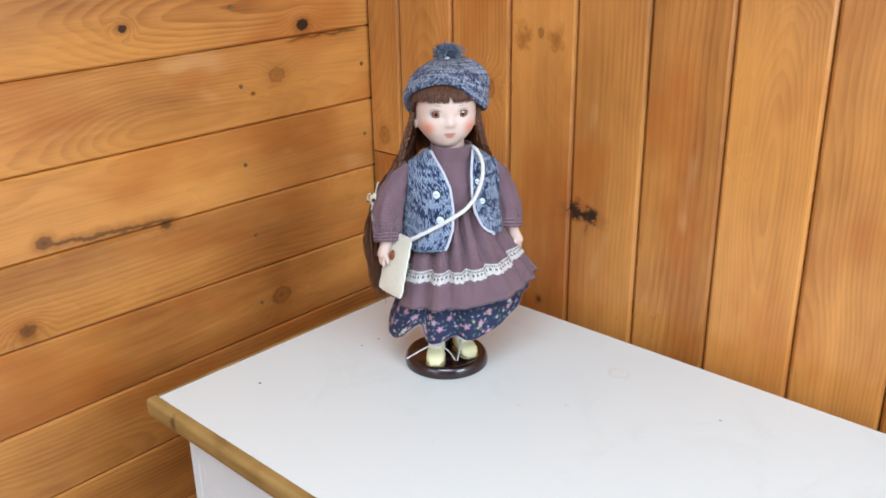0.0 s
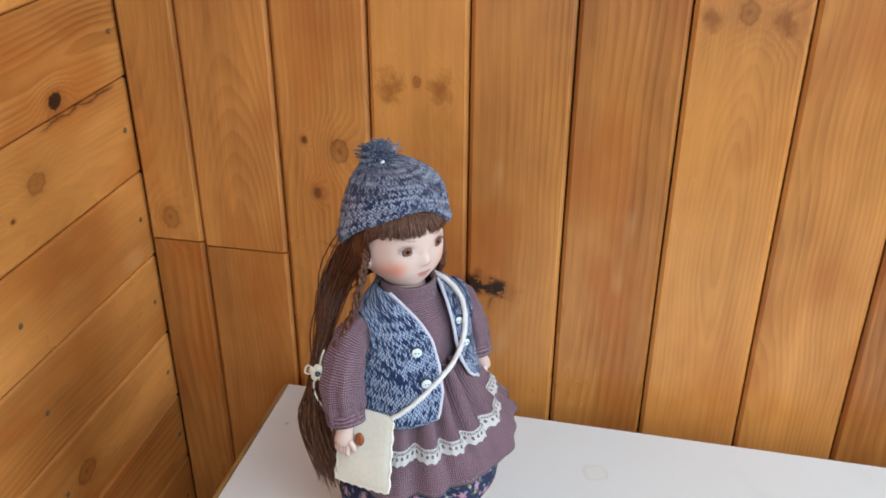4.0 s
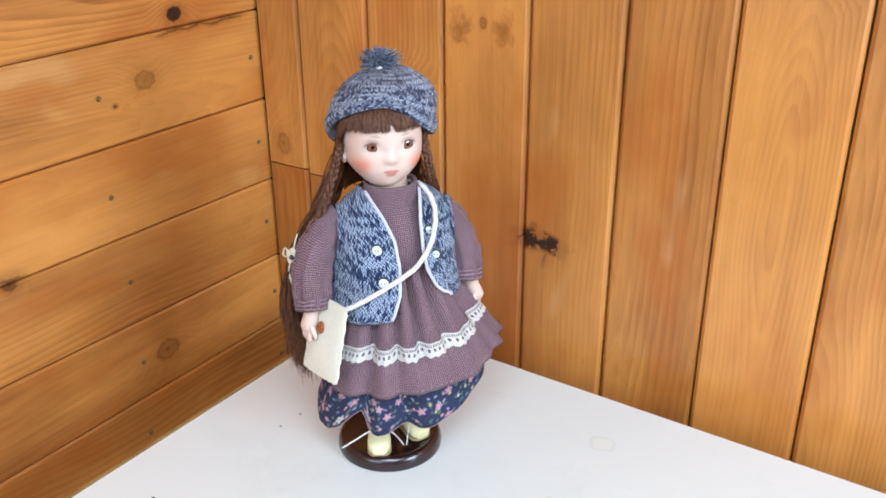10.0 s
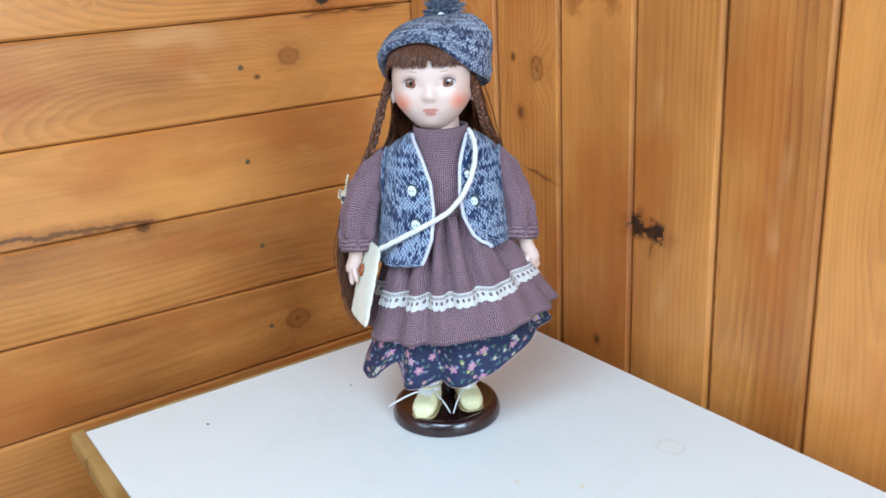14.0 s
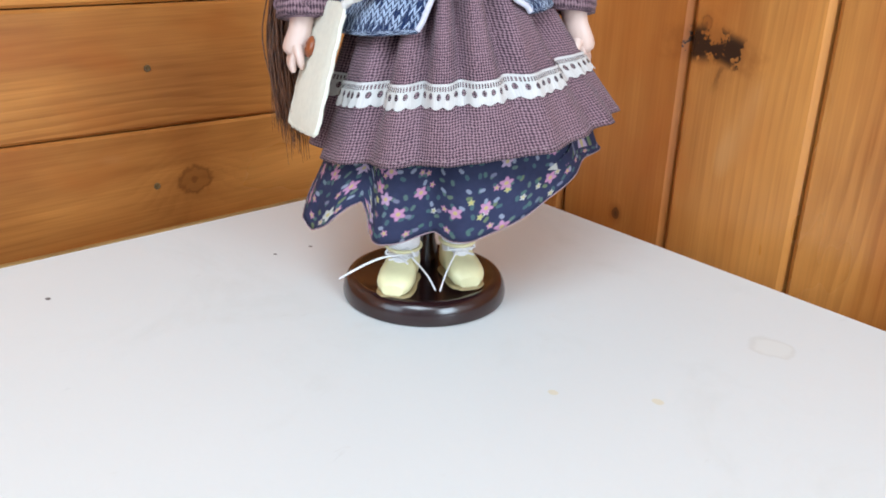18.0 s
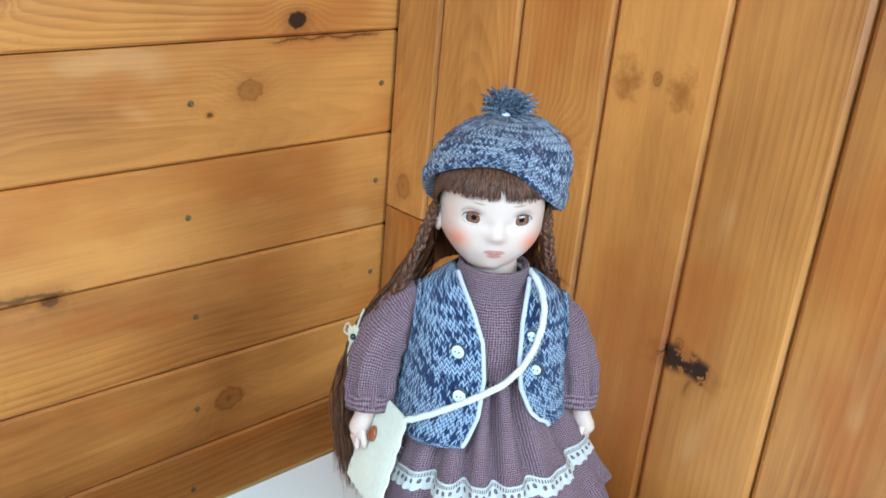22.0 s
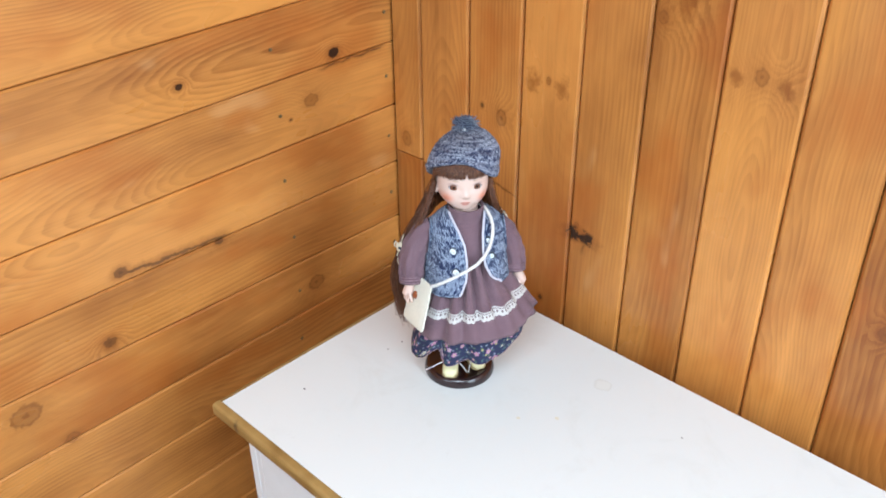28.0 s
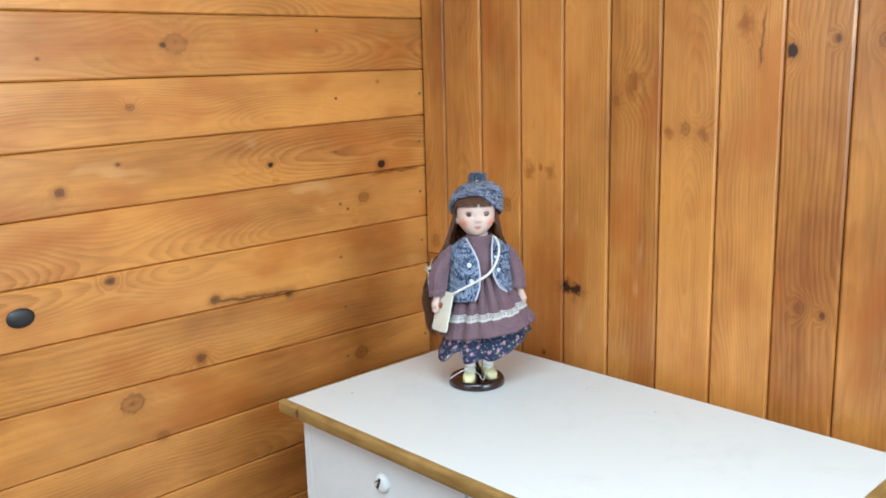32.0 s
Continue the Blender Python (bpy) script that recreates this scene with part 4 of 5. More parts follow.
def hair(s, c):
    # the cap of hair under the hat, down the back and the sides of the head
    rows = []
    for r in range(13):
        t = r / 12
        row = []
        for j in range(49):
            a = math.radians(66 + (294 - 66) * j / 48)
            edge = min(1.0, min(j, 48 - j) / 9)
            z = 380.0 - (34.0 + 52.0 * edge) * t
            rad = head_reach(a, max(-20.0, z - 353.0)) + 1.5 + 2.5 * math.sin(math.pi * min(1, 0.12 + t)) + 0.5 * math.sin(31 * a)
            row.append((c.x + rad * math.sin(a), c.y + rad * math.cos(a), z))
        rows.append(row)
    s.grid(rows, HAIR, False)
    # the fringe
    sheet = []
    for r in range(7):
        row = []
        for j in range(73):
            a = math.radians(-74 + 148 * j / 72)
            side = abs(math.degrees(a)) / 72
            part_ = 7.0 * math.exp(-((math.degrees(a) - 5) / 2.6) ** 2)
            z0, z1 = 397.0 - 20 * side ** 2, 370.5 + part_ + 0.8 * math.sin(j * 2.1) + 0.7 * math.sin(j * 5.3) - 14.0 * max(0, side - 0.72) / 0.28
            z = z0 + (z1 - z0) * r / 6
            reach = head_reach(a, min(42.0, z - 353.0)) + 2.2 + 0.9 * r / 6
            row.append((c.x + reach * math.sin(a), c.y + reach * math.cos(a), z))
        sheet.append(row)
    s.grid(sheet, HAIR, False)
    for i in range(420):
        a = math.radians(-74 + 148 * (i + luck.uniform(-0.4, 0.4)) / 419)
        side = abs(math.degrees(a)) / 72
        part_ = 8.0 * math.exp(-((math.degrees(a) - 5) / 2.2) ** 2)
        z0, z1 = 398.0 - 20 * side ** 2, 369.0 + part_ + luck.uniform(-1.8, 1.6) - (14.0 * max(0, side - 0.72) / 0.28)
        gap = luck.uniform(-0.035, 0.035) + 0.05 * (math.degrees(a) - 5) / 74
        out = 2.6 + luck.uniform(0, 1.8)
        pts = []
        for t in (0, 0.4, 0.75, 1.0):
            z = z0 + (z1 - z0) * t
            reach = head_reach(a + gap * t, min(42.0, z - 353.0)) + out + 0.8 * t
            pts.append((c.x + reach * math.sin(a + gap * t), c.y + reach * math.cos(a + gap * t), z))
        s.tube(pts, [0.6, 0.7, 0.6, 0.2], HAIR, 4)
    # loose hair that runs from the head to the ribbon and on down
    def lock(a, via, bow, mid, tip, wild, thick, curl):
        a = math.radians(a)
        z = luck.uniform(318, 372)
        p = [(c.x + 40 * math.sin(a), c.y + 41 * math.cos(a), z)]
        g = [luck.gauss(0, 1) for _ in range(9)]
        p.append((via[0] + wild * g[0], via[1] + wild * g[1], via[2] + (z - 345) * 0.3 + wild * 0.5 * g[2]))
        p.append((bow[0] + 3.0 * g[3], bow[1] + 3.5 * g[4], bow[2] + 2 * g[5]))
        p.append((mid[0] + 5 * g[6], mid[1] + 6 * g[7], mid[2]))
        p.append((tip[0] + 4 * g[6] + 3 * g[0], tip[1] + 5 * g[7], tip[2] + 10 * g[8]))
        phase, turns = luck.uniform(0, 6.28), luck.uniform(2.0, 3.5)
        line = []
        for i, q in enumerate(spline(p, 26)):
            u = i / 25
            w = curl * math.sin(math.pi * min(1.0, u * 1.6)) * (1.0 if u < 0.5 else 0.4)
            line.append(q + Vector((w * math.sin(turns * 6.28 * u + phase), w * math.cos(turns * 6.28 * u + phase), 0)))
        s.tube(line, [thick] * 20 + [thick * f for f in (0.95, 0.85, 0.7, 0.55, 0.35, 0.15)], HAIR, 4)

    right_bow, right_mid, right_tip = (-84, -6, 238), (-93, -6, 182), (-87, 8, 120)
    for _ in range(330):
        a = luck.uniform(-190, -78)
        back = min(1, max(0, (-a - 78) / 112))
        lock(a, (-42 - 6 * luck.random() + 6 * back, -34 - 34 * back, 286), right_bow, right_mid, right_tip, 3.4, luck.uniform(0.4, 0.8), luck.uniform(0.5, 1.6) + 5.0 * back * luck.random())
    for _ in range(120):
        a = luck.uniform(95, 175)
        back = min(1, max(0, (a - 80) / 95))
        lock(a, (50 - 14 * back, -34 - 30 * back, 298), (64, -46, 262), (60, -56, 205), (56, -58, 150), 4.0, luck.uniform(0.35, 0.72), luck.uniform(0.5, 1.8))
    # the thin plaits in front
    for path in (
        [(-37, 10, 352), (-45, 14, 328), (-58, 14, 290), (-76, 8, 256), (-86, 2, 238)],
        [(42, 6, 352), (46, 5, 330), (52, -3, 305), (60, -22, 284), (66, -42, 264)],
    ):
        line = spline(path, 60)
        for w in range(3):
            pts = []
            for i, p in enumerate(line):
                t = (line[min(i + 1, 59)] - line[max(i - 1, 0)]).normalized()
                across = t.cross(Vector((0.3, 1, 0))).normalized()
                deep = t.cross(across)
                u = i / 59 * 2 * math.pi * 6.5 + w * 2 * math.pi / 3
                pts.append(p + across * 2.6 * math.sin(u) + deep * 1.5 * math.sin(2 * u))
            s.tube(pts, [1.65] * 60, HAIR, 6)
            for _ in range(5):
                o = Vector((luck.gauss(0, 0.9), luck.gauss(0, 0.9), luck.gauss(0, 0.6)))
                s.tube([q + o for q in pts], [0.9] * 60, HAIR, 4)


def body(s):
    # stand collar, bodice
    shape = ((225, 43, 35, 12), (245, 44, 36, 12), (265, 43, 35, 10), (280, 38, 29, 7), (288, 30, 25, 5), (294, 26, 25, 5), (311, 25.4, 25, 5))
    heights = [q[0] for q in shape]
    for low, high, n, grow in ((225, 294, 18, 0.0), (293, 309.5, 6, 0.7)):
        rows = []
        for i in range(n):
            z = low + (high - low) * i / (n - 1)
            hw, hd, cf = (float(np.interp(z, heights, [q[k] for q in shape])) for k in (1, 2, 3))
            rows.append([(9 + (hw + grow) * math.sin(a), cf + (hd + grow) * math.cos(a), z) for a in (2 * math.pi * j / 64 for j in range(64))])
        s.grid(rows, DRESS, True, 3.4, (high - low) / (n - 1))
    lip = [[(9 + r * math.sin(a), 5 + r * math.cos(a), z) for a in (2 * math.pi * j / 64 for j in range(64))] for r, z in ((25.9, 309.5), (24, 310.2), (22.0, 304))]
    s.grid(lip, DRESS, True, 2.5, 2.0)
    s.tube([(8.5, 1, 296), (7.5, -4, 318)], [19, 18], SKIN, 24)
    # the vest
    zs = (186, 210, 240, 260, 276, 286, 294, 303)
    hw_ = (67, 62, 58, 57, 56, 53, 44, 29)
    hd_ = (66, 57.5, 46.5, 42, 38, 33, 28, 24.5)
    cf_ = (12, 12, 12, 11, 9, 7, 4, 2)
    lx = ((186, -9), (198, -2), (215, 4.5), (240, 6.5), (265, 3.5), (283, -4), (303, -16))
    rx = ((186, 62), (205, 57), (209, 50), (217, 42), (235, 33), (255, 30), (280, 30), (303, 34))
    k, n = 26, 72

    def vest_point(t, w, out=0.0):
        z = 190 + 113 * t
        for _ in range(3):
            cx, hw, hd, cf = 9.5, float(np.interp(z, zs, hw_)), float(np.interp(z, zs, hd_)), float(np.interp(z, zs, cf_))
            a0 = math.asin(max(-0.999, min(0.999, (table(z, rx) - cx) / hw)))
            a1 = 2 * math.pi + math.asin(max(-0.999, min(0.999, (table(z, lx) - cx) / hw)))
            a = a0 + (a1 - a0) * w
            zb = 195.0 + 10.0 * math.sin(a) - (4.0 if math.cos(a) < 0 else 0)
            z = zb + (303.0 - zb) * t
        wave = 1.2 * math.sin(7 * a) * (1 - t)
        return (cx + (hw + out + wave) * math.sin(a), cf + (hd + out + wave) * math.cos(a), z)

    for out, flip in ((2.0, True), (0.0, False)):
        rows = [[Vector(vest_point(r / k, j / (n - 1), out)) for j in range(n)] for r in range(k + 1)]
        steps = [[0.0] + list(itertools.accumulate((b - a).length for a, b in zip(row, row[1:]))) for row in rows]
        cloth = [[(u if 2 * j < n else 400 + u - line[-1], 4.3 * r) for j, u in enumerate(line)] for r, line in enumerate(steps)]
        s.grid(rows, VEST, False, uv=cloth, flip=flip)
    for w in (0.0, 1.0):
        edge = [vest_point(r / k, w, 1.2) for r in range(k + 1)]
        s.tube(edge, 1.7, TRIM, 8)
    s.tube([vest_point(0, j / (n - 1), 1.0) for j in range(n)], 1.5, VEST, 8, 3.0, 4.4)
    # knitted bands round the armholes
    for side, at in ((-1, (-44, 9, 262)), (1, (64, 7, 262))):
        ring = [(at[0] + side * (4.0 - 0.16 * 26 * (1 + math.sin(a)) * 0.5), at[1] + 21 * math.cos(a), at[2] + 27 * math.sin(a)) for a in (2 * math.pi * i / 32 for i in range(33))]
        s.tube(ring, 1.7, VEST, 8, 2.0, 4.0)
    # buttons: two on the doll's right, two on its left
    for x, z, oval, rim in ((-13.5, 258, 1.0, 0), (-10.0, 228, 1.0, 0), (43.5, 247, 0.55, 1), (38.0, 271, 0.5, 1)):
        hw, hd, cf = float(np.interp(z, zs, hw_)), float(np.interp(z, zs, hd_)), float(np.interp(z, zs, cf_))
        a = math.asin((x - 9.5) / hw)
        p = Vector((x, cf + (hd + 3.2) * math.cos(a), z))
        turn = Matrix.Rotation(-a, 3, "Z") @ Matrix.Rotation(math.radians(50 * rim), 3, "Z")
        s.ball(p - turn @ Vector((0, 0.6, 0)), (6.2, 1.6, 6.6), BUTTON_RIM, 20, 8, turn)
        s.ball(p + turn @ Vector((0, 0.8, 0)), (4.9 - 1.3 * rim, 1.2, 5.0 - 1.1 * rim), BUTTON, 20, 8, turn)
        for side in (-1, 1):
            s.ball(p + turn @ Vector((1.4 * side, 1.9, 0.3)), (0.75, 0.5, 0.75), BUTTON_RIM, 8, 6, turn)


WAIST_Z = 232.0
HEM_R = ((-180, 84), (-135, 86), (-95, 84), (-60, 87), (-30, 88), (0, 91), (15, 96), (30, 103), (48, 104), (66, 106), (80, 107), (95, 104), (120, 94), (150, 86))
HEM_Z = ((-180, 118), (-120, 114), (-80, 111), (-60, 110), (-30, 117), (0, 123), (15, 127), (30, 131), (52, 136), (66, 140), (85, 143), (110, 134), (150, 122))
SLIP_R = ((-180, 70), (-130, 74), (-95, 84), (-72, 95), (-62, 95), (-52, 84), (-44, 64), (-39, 66), (-31, 82), (-22, 80), (-10, 67), (-2, 63), (6, 72), (15, 83), (25, 86), (40, 85), (52, 87), (60, 90), (75, 95), (90, 99), (120, 82), (150, 72))
SLIP_Z = ((-180, 74), (-120, 76), (-95, 84), (-78, 72), (-65, 61), (-56, 68), (-48, 82), (-42, 88), (-37, 70), (-29, 66), (-18, 68), (-8, 72), (-2, 75), (5, 72), (14, 74), (25, 80), (40, 91), (52, 99), (60, 105), (75, 112), (92, 113), (120, 96), (150, 80))


def skirt_point(deg, t, out=0.0):
    a = math.radians(deg)
    r0 = 40.0 + 4.0 * abs(math.sin(a))
    r1 = eased(deg, HEM_R)
    z1 = eased(deg, HEM_Z)
    r = r0 + (r1 - r0) * t ** 1.12
    fold = -19.0 * abs(math.cos(7 * a + 0.9 * math.sin(3 * a) + 1.8)) ** 5 + 2.0 + 1.2 * math.sin(19 * a + 2.0) + 1.6 * math.sin(4 * a + 1.0) + 1.5
    flounce = 2.6 * math.sin(11 * a + 1.7 * math.sin(2 * a)) + 4.0 * math.sin(23 * a) * math.exp(-((deg - 76) / 22) ** 2) + 2.2 * math.sin(17 * a + 1.0) * math.exp(-((deg + 70) / 30) ** 2)
    r += fold * min(1.0, 0.35 + t * 2.6) * 1.2 * (1.0 - 0.86 * t ** 0.85) + flounce * t * t + out
    if t < 0.18:
        r += (0.18 - t) * 10 * math.sin(34 * a)
    cx, cf = 9.0 + 3.0 * t, 12.0 - 4.0 * t
    return (cx + r * math.sin(a), cf + r * math.cos(a), WAIST_Z + (z1 - WAIST_Z) * t)


def skirts(s):
    n, k = 180, 30
    angles = [360.0 * j / n - 180 for j in range(n)]
    rows = [[skirt_point(d, r / k) for d in angles] for r in range(k + 1)]
    rows += [[skirt_point(d, 0.995, -1.6) for d in angles], [skirt_point(d, 0.9, -1.8) for d in angles], [skirt_point(d, 0.4, -2.0) for d in angles]]
    s.grid(rows, DRESS, True, 2.9, 4.2, flip=True)
    s.tube([skirt_point(d, 0.0, 0.6) for d in angles] + [skirt_point(angles[0], 0.0, 0.6)], 1.0, DRESS, 6)
    # running stitches along the hem
    for i in range(0, 360, 3):
        s.tube([skirt_point(i, 0.972, 0.15), skirt_point(i + 1.5, 0.972, 0.15)], 0.32, STITCH, 4)
    # lace
    m = 540
    rows = []
    for r in range(7):
        v = r / 6
        row = []
        for j in range(m + 1):
            d = 360.0 * j / m - 180
            edge = 0.015 * abs(math.sin(math.radians(d) * 34)) * (1 - v) ** 2
            t = 0.715 + edge - 0.108 * v
            row.append(skirt_point(d, t, 1.6 + 0.5 * math.sin(math.radians(d) * 68) * (1 - v)))
        rows.append(row)
    s.grid(rows, LACE, False, 0.98, 1 / 6, flip=False)
    # the printed underskirt, its hem drawn up in points
    fine = [360.0 * j / 300 - 180 for j in range(300)]
    rows = []
    for r in range(25):
        t = r / 24
        row = []
        for d in fine:
            a = math.radians(d)
            r1, z1 = eased(d, SLIP_R, step=5), eased(d, SLIP_Z, step=1.2)
            z0 = 165.0
            rad = 52.0 + (r1 - 52.0) * t ** 0.8 + (2.4 * math.sin(8 * a + 1) + 1.6 * math.sin(13 * a)) * t
            z = z0 + (z1 - z0) * t
            rad = min(rad, eased(d, HEM_R) - 12.0 + 0.45 * max(0.0, eased(d, HEM_Z) - z))
            row.append((11 + rad * math.sin(a), 8 + rad * math.cos(a), z))
        rows.append(row)
    rows.append([(x - 1.5 * math.sin(math.radians(d)), f - 1.5 * math.cos(math.radians(d)), z + 0.3) for (x, f, z), d in zip(rows[-1], fine)])
    rows.append([(11 + (x - 11) * 0.93, 8 + (f - 8) * 0.93, z + 14) for x, f, z in rows[-2]])
    s.grid(rows, PRINT, True, 1.62, 4.4, flip=True)
    s.tube(rows[24] + [rows[24][0]], 0.4, STITCH, 5)


def arms(s):
    for path, radii, palm, side in (
        ([(-40, 8, 279), (-54, 9, 266), (-66, 12, 246), (-73, 17, 222), (-74, 22, 203), (-74, 25, 193)], [13, 17.5, 19.5, 20.5, 20.0, 17.0], [(-76, 26, 196), (-79, 29, 180), (-83, 31, 168)], -1),
        ([(56, 7, 279), (67, 6, 266), (75, 6, 246), (80, 8, 226), (82, 11, 210), (82, 13, 202)], [13, 16, 17.5, 18.5, 18.0, 16.0], [(85, 13, 205), (90, 13, 188), (96, 12, 174)], 1),
    ):
        line = spline(path, 22)
        wide = [float(np.interp(i / 21 * (len(radii) - 1), range(len(radii)), radii)) for i in range(22)]
        rows = s.tube(line, [r + 0.9 * math.sin(i * 1.7) for i, r in enumerate(wide)], DRESS, 56, 2.1, 4.4, caps=False,
                      wave=lambda t, a: (2.2 * t ** 2 + 0.5 * (1 - t)) * math.sin(9 * a + 3.0 * t) + 1.6 * t * math.sin(5 * a - 6.0 * t) - 1.2 * t)
        end, before = Vector(line[-1]), Vector(line[-3])
        d = (end - before).normalized()
        s.tube([end - d * 9, end - d * 8.5, end + d * 3, end + d * 3.5, end + d * 2], [radii[-1] + 0.5, radii[-1] + 2.2, radii[-1] + 2.0, radii[-1] + 0.5, radii[-1] - 3], DRESS, 28, 3.6, 5.0, caps=False)
        s.fan([end + d * 2 + (Vector(q) - end) * 0.75 for q in rows[-1]], end + d * 1, DRESS)
        # forearm, palm and fingers
        w, m, t = (Vector(q) for q in palm)
        s.tube(spline([w, w.lerp(m, 0.6), m, m.lerp(t, 0.7), t], 10), [8.6, 8.6, 8.4, 8.2, 8.4, 8.8, 9.0, 8.4, 6.6, 3.0], SKIN, 16, squash=0.8)
        ahead = (t - m).normalized()
        for i in range(4):
            base = t + Vector((side * (1.0 - 1.2 * i), -6 + 3.9 * i, 1.0))
            s.tube(spline([base - ahead * 5, base + ahead * 4, base + ahead * 9 + Vector((-side * 2.0, 0, -1))], 6), [2.9, 2.8, 2.7, 2.5, 2.2, 1.0], SKIN, 8)
        thumb = m.lerp(t, 0.4) + Vector((-side * 2, 7, 0))
        s.tube(spline([thumb, thumb + Vector((-side * 2, 4, -6)), thumb + Vector((-side * 3, 3, -13))], 6), [3.2, 3.1, 2.9, 2.6, 2.2, 1.0], SKIN, 8)


def shoes(s):
    for heel, toe, lift in (((-12, 2), (-19, 46), 0), ((17, -12), (32, 27), 0)):
        h, t = Vector((*heel, 0)), Vector((*toe, 0))
        axis = (t - h).normalized()
        cross = Vector((axis.y, -axis.x, 0))
        length = (t - h).length
        for mat, z0, grow in ((SOLE, 15.0, 0.6), (SHOE, 17.0, 0.0)):
            rows = []
            for r in range(15):
                u = r / 14
                wide = table(u, ((0, 5.0), (0.06, 9.0), (0.2, 11.0), (0.4, 10.6), (0.65, 12.4), (0.85, 12.0), (0.95, 10.2), (1, 7.0))) + grow
                tall = table(u, ((0, 15), (0.08, 24), (0.3, 25), (0.45, 21), (0.6, 17.5), (0.85, 14.0), (0.96, 11.0), (1, 7.5))) if mat == SHOE else 2.6
                p = h + axis * (u * length)
                row = []
                for j in range(20):
                    a = 2 * math.pi * j / 20
                    x = math.copysign(abs(math.cos(a)) ** 0.75, math.cos(a)) * wide
                    zz = z0 + tall * 0.5 * (1 + math.copysign(abs(math.sin(a)) ** 0.75, math.sin(a)))
                    row.append(p + cross * x + Vector((0, 0, zz)))
                rows.append(row)
            s.grid(rows, mat)
            s.fan(rows[0], sum((Vector(q) for q in rows[0]), Vector()) / 20, mat, True)
            s.fan(rows[-1], sum((Vector(q) for q in rows[-1]), Vector()) / 20, mat)
        ankle = h + axis * 13
        s.tube([ankle + Vector((0, 0, 34)), ankle + Vector((0, -2, 60)), ankle + Vector((0, -6, 110))], [10.5, 11.5, 13.0], SOCK, 18)
        rim = [ankle + 11.5 * (math.cos(a) * cross + 1.15 * math.sin(a) * axis) + Vector((0, 0, 41)) for a in (2 * math.pi * i / 24 for i in range(25))]
        s.tube(rim, 1.3, SHOE, 6)
        # tongue, crossed laces and a loose bow
        knot = h + axis * (length * 0.52) + Vector((0, 0, 37))
        s.ball(knot - axis * 2 - Vector((0, 0, 2.5)), (6.5, 7.5, 3.6), SOCK, 12, 8)
        for i in range(3):
            q = knot + axis * (i * 4 - 4) - Vector((0, 0, i * 2.2 - 2.4))
            s.tube(spline([q - cross * 7, q + Vector((0, 0, 1.5)), q + cross * 7 + axis * 3], 7), 0.8, SOCK, 6)
        for side in (-1, 1):
            s.tube(spline([knot + Vector((0, 0, 2)), knot + cross * 5 * side + Vector((0, 0, 6)), knot + cross * 10 * side + Vector((0, 0, 1)), knot + cross * 4 * side, knot + Vector((0, 0, 2))], 14), 0.8, SOCK, 6)
    s.tube(spline([(-14, 27, 39), (-28, 30, 37), (-42, 31, 30), (-56, 28, 20)], 10), 0.85, SOCK, 6)
    s.tube(spline([(-8, 28, 38), (3, 34, 28), (9, 36, 18)], 8), 0.6, SOCK, 6)
    s.tube(spline([(22, 14, 38), (16, 26, 28), (12, 36, 17.5)], 8), 0.6, SOCK, 6)


def ribbons(s):
    for c, face in ((Vector((-90, 5, 238)), Vector((-0.75, 0.65, 0.1))), (Vector((70, -47, 264)), Vector((0.7, -0.3, 0.4)))):
        face.normalize()
        u = face.cross(Vector((0, 0, 1))).normalized()
        w = u.cross(face)
        for i in range(5):
            a = 2 * math.pi * i / 5 + 0.3
            p = c + 5.2 * (math.cos(a) * u + math.sin(a) * w)
            s.ball(p, (4.6, 4.6, 4.6), CREAM, 10, 6, Matrix((u, w, face)).transposed() @ Matrix.Diagonal((1, 1, 0.28)))
        s.ball(c + face * 1.6, (2.6, 2.6, 2.6), BUTTON_RIM, 10, 6)
        for path in (
            [c, c + u * 3 + w * 16, c + u * 6 + w * 25], [c, c - u * 5 - w * 12, c - u * 2 - w * 27, c + u * 7 - w * 38],
            [c, c + u * 9 - w * 6, c + u * 6 - w * 20], [c, c - u * 10 + w * 7, c - u * 13 - w * 2, c],
        ):
            s.tube(spline(path, 10), 0.9, CREAM, 6)


def doll():
    s = Shape()
    c = head(s)
    hat(s)
    hair(s, c)
    body(s)
    skirts(s)
    arms(s)
    shoes(s)
    ribbons(s)
    return s.object("doll", DOLL_MATERIALS)


DOLL_AT = pose(-0.742, 0.831, TOP, 0, 0, 46)
the_doll = tagged(doll(), "dark-haired bisque doll in blue knitted hat and mauve dress", "doll")
the_doll.matrix_world = DOLL_AT

# ---- the doll's stand ----
STAND_WOOD = plain("dark_lacquered_wood", (0.027, 0.0085, 0.0095), 0.20, 0.5, 0.2, 40.0, 0.05, 0.3)
stand = tagged(new("doll_stand"), "round dark-brown lacquered wooden stand under the doll", "stand")
stand.matrix_world = DOLL_AT
smooth(part("base", lathe([(0, 0.0), (0.0550, 0.0), (0.0566, 0.001), (0.0570, 0.004), (0.0562, 0.0090), (0.0548, 0.0125), (0.0530, 0.0150), (0.0505, 0.0162), (0.0480, 0.0160), (0.0465, 0.0146), (0, 0.0145)], 72), STAND_WOOD, stand), 50)
post = smooth(part("post", lathe([(0, 0.0), (0.009, 0.0), (0.0085, 0.01), (0.006, 0.02), (0.0055, 0.10), (0, 0.10)], 20), STAND_WOOD, stand), 50)
post.matrix_basis = pose(0.0, 0.018, 0.0146)

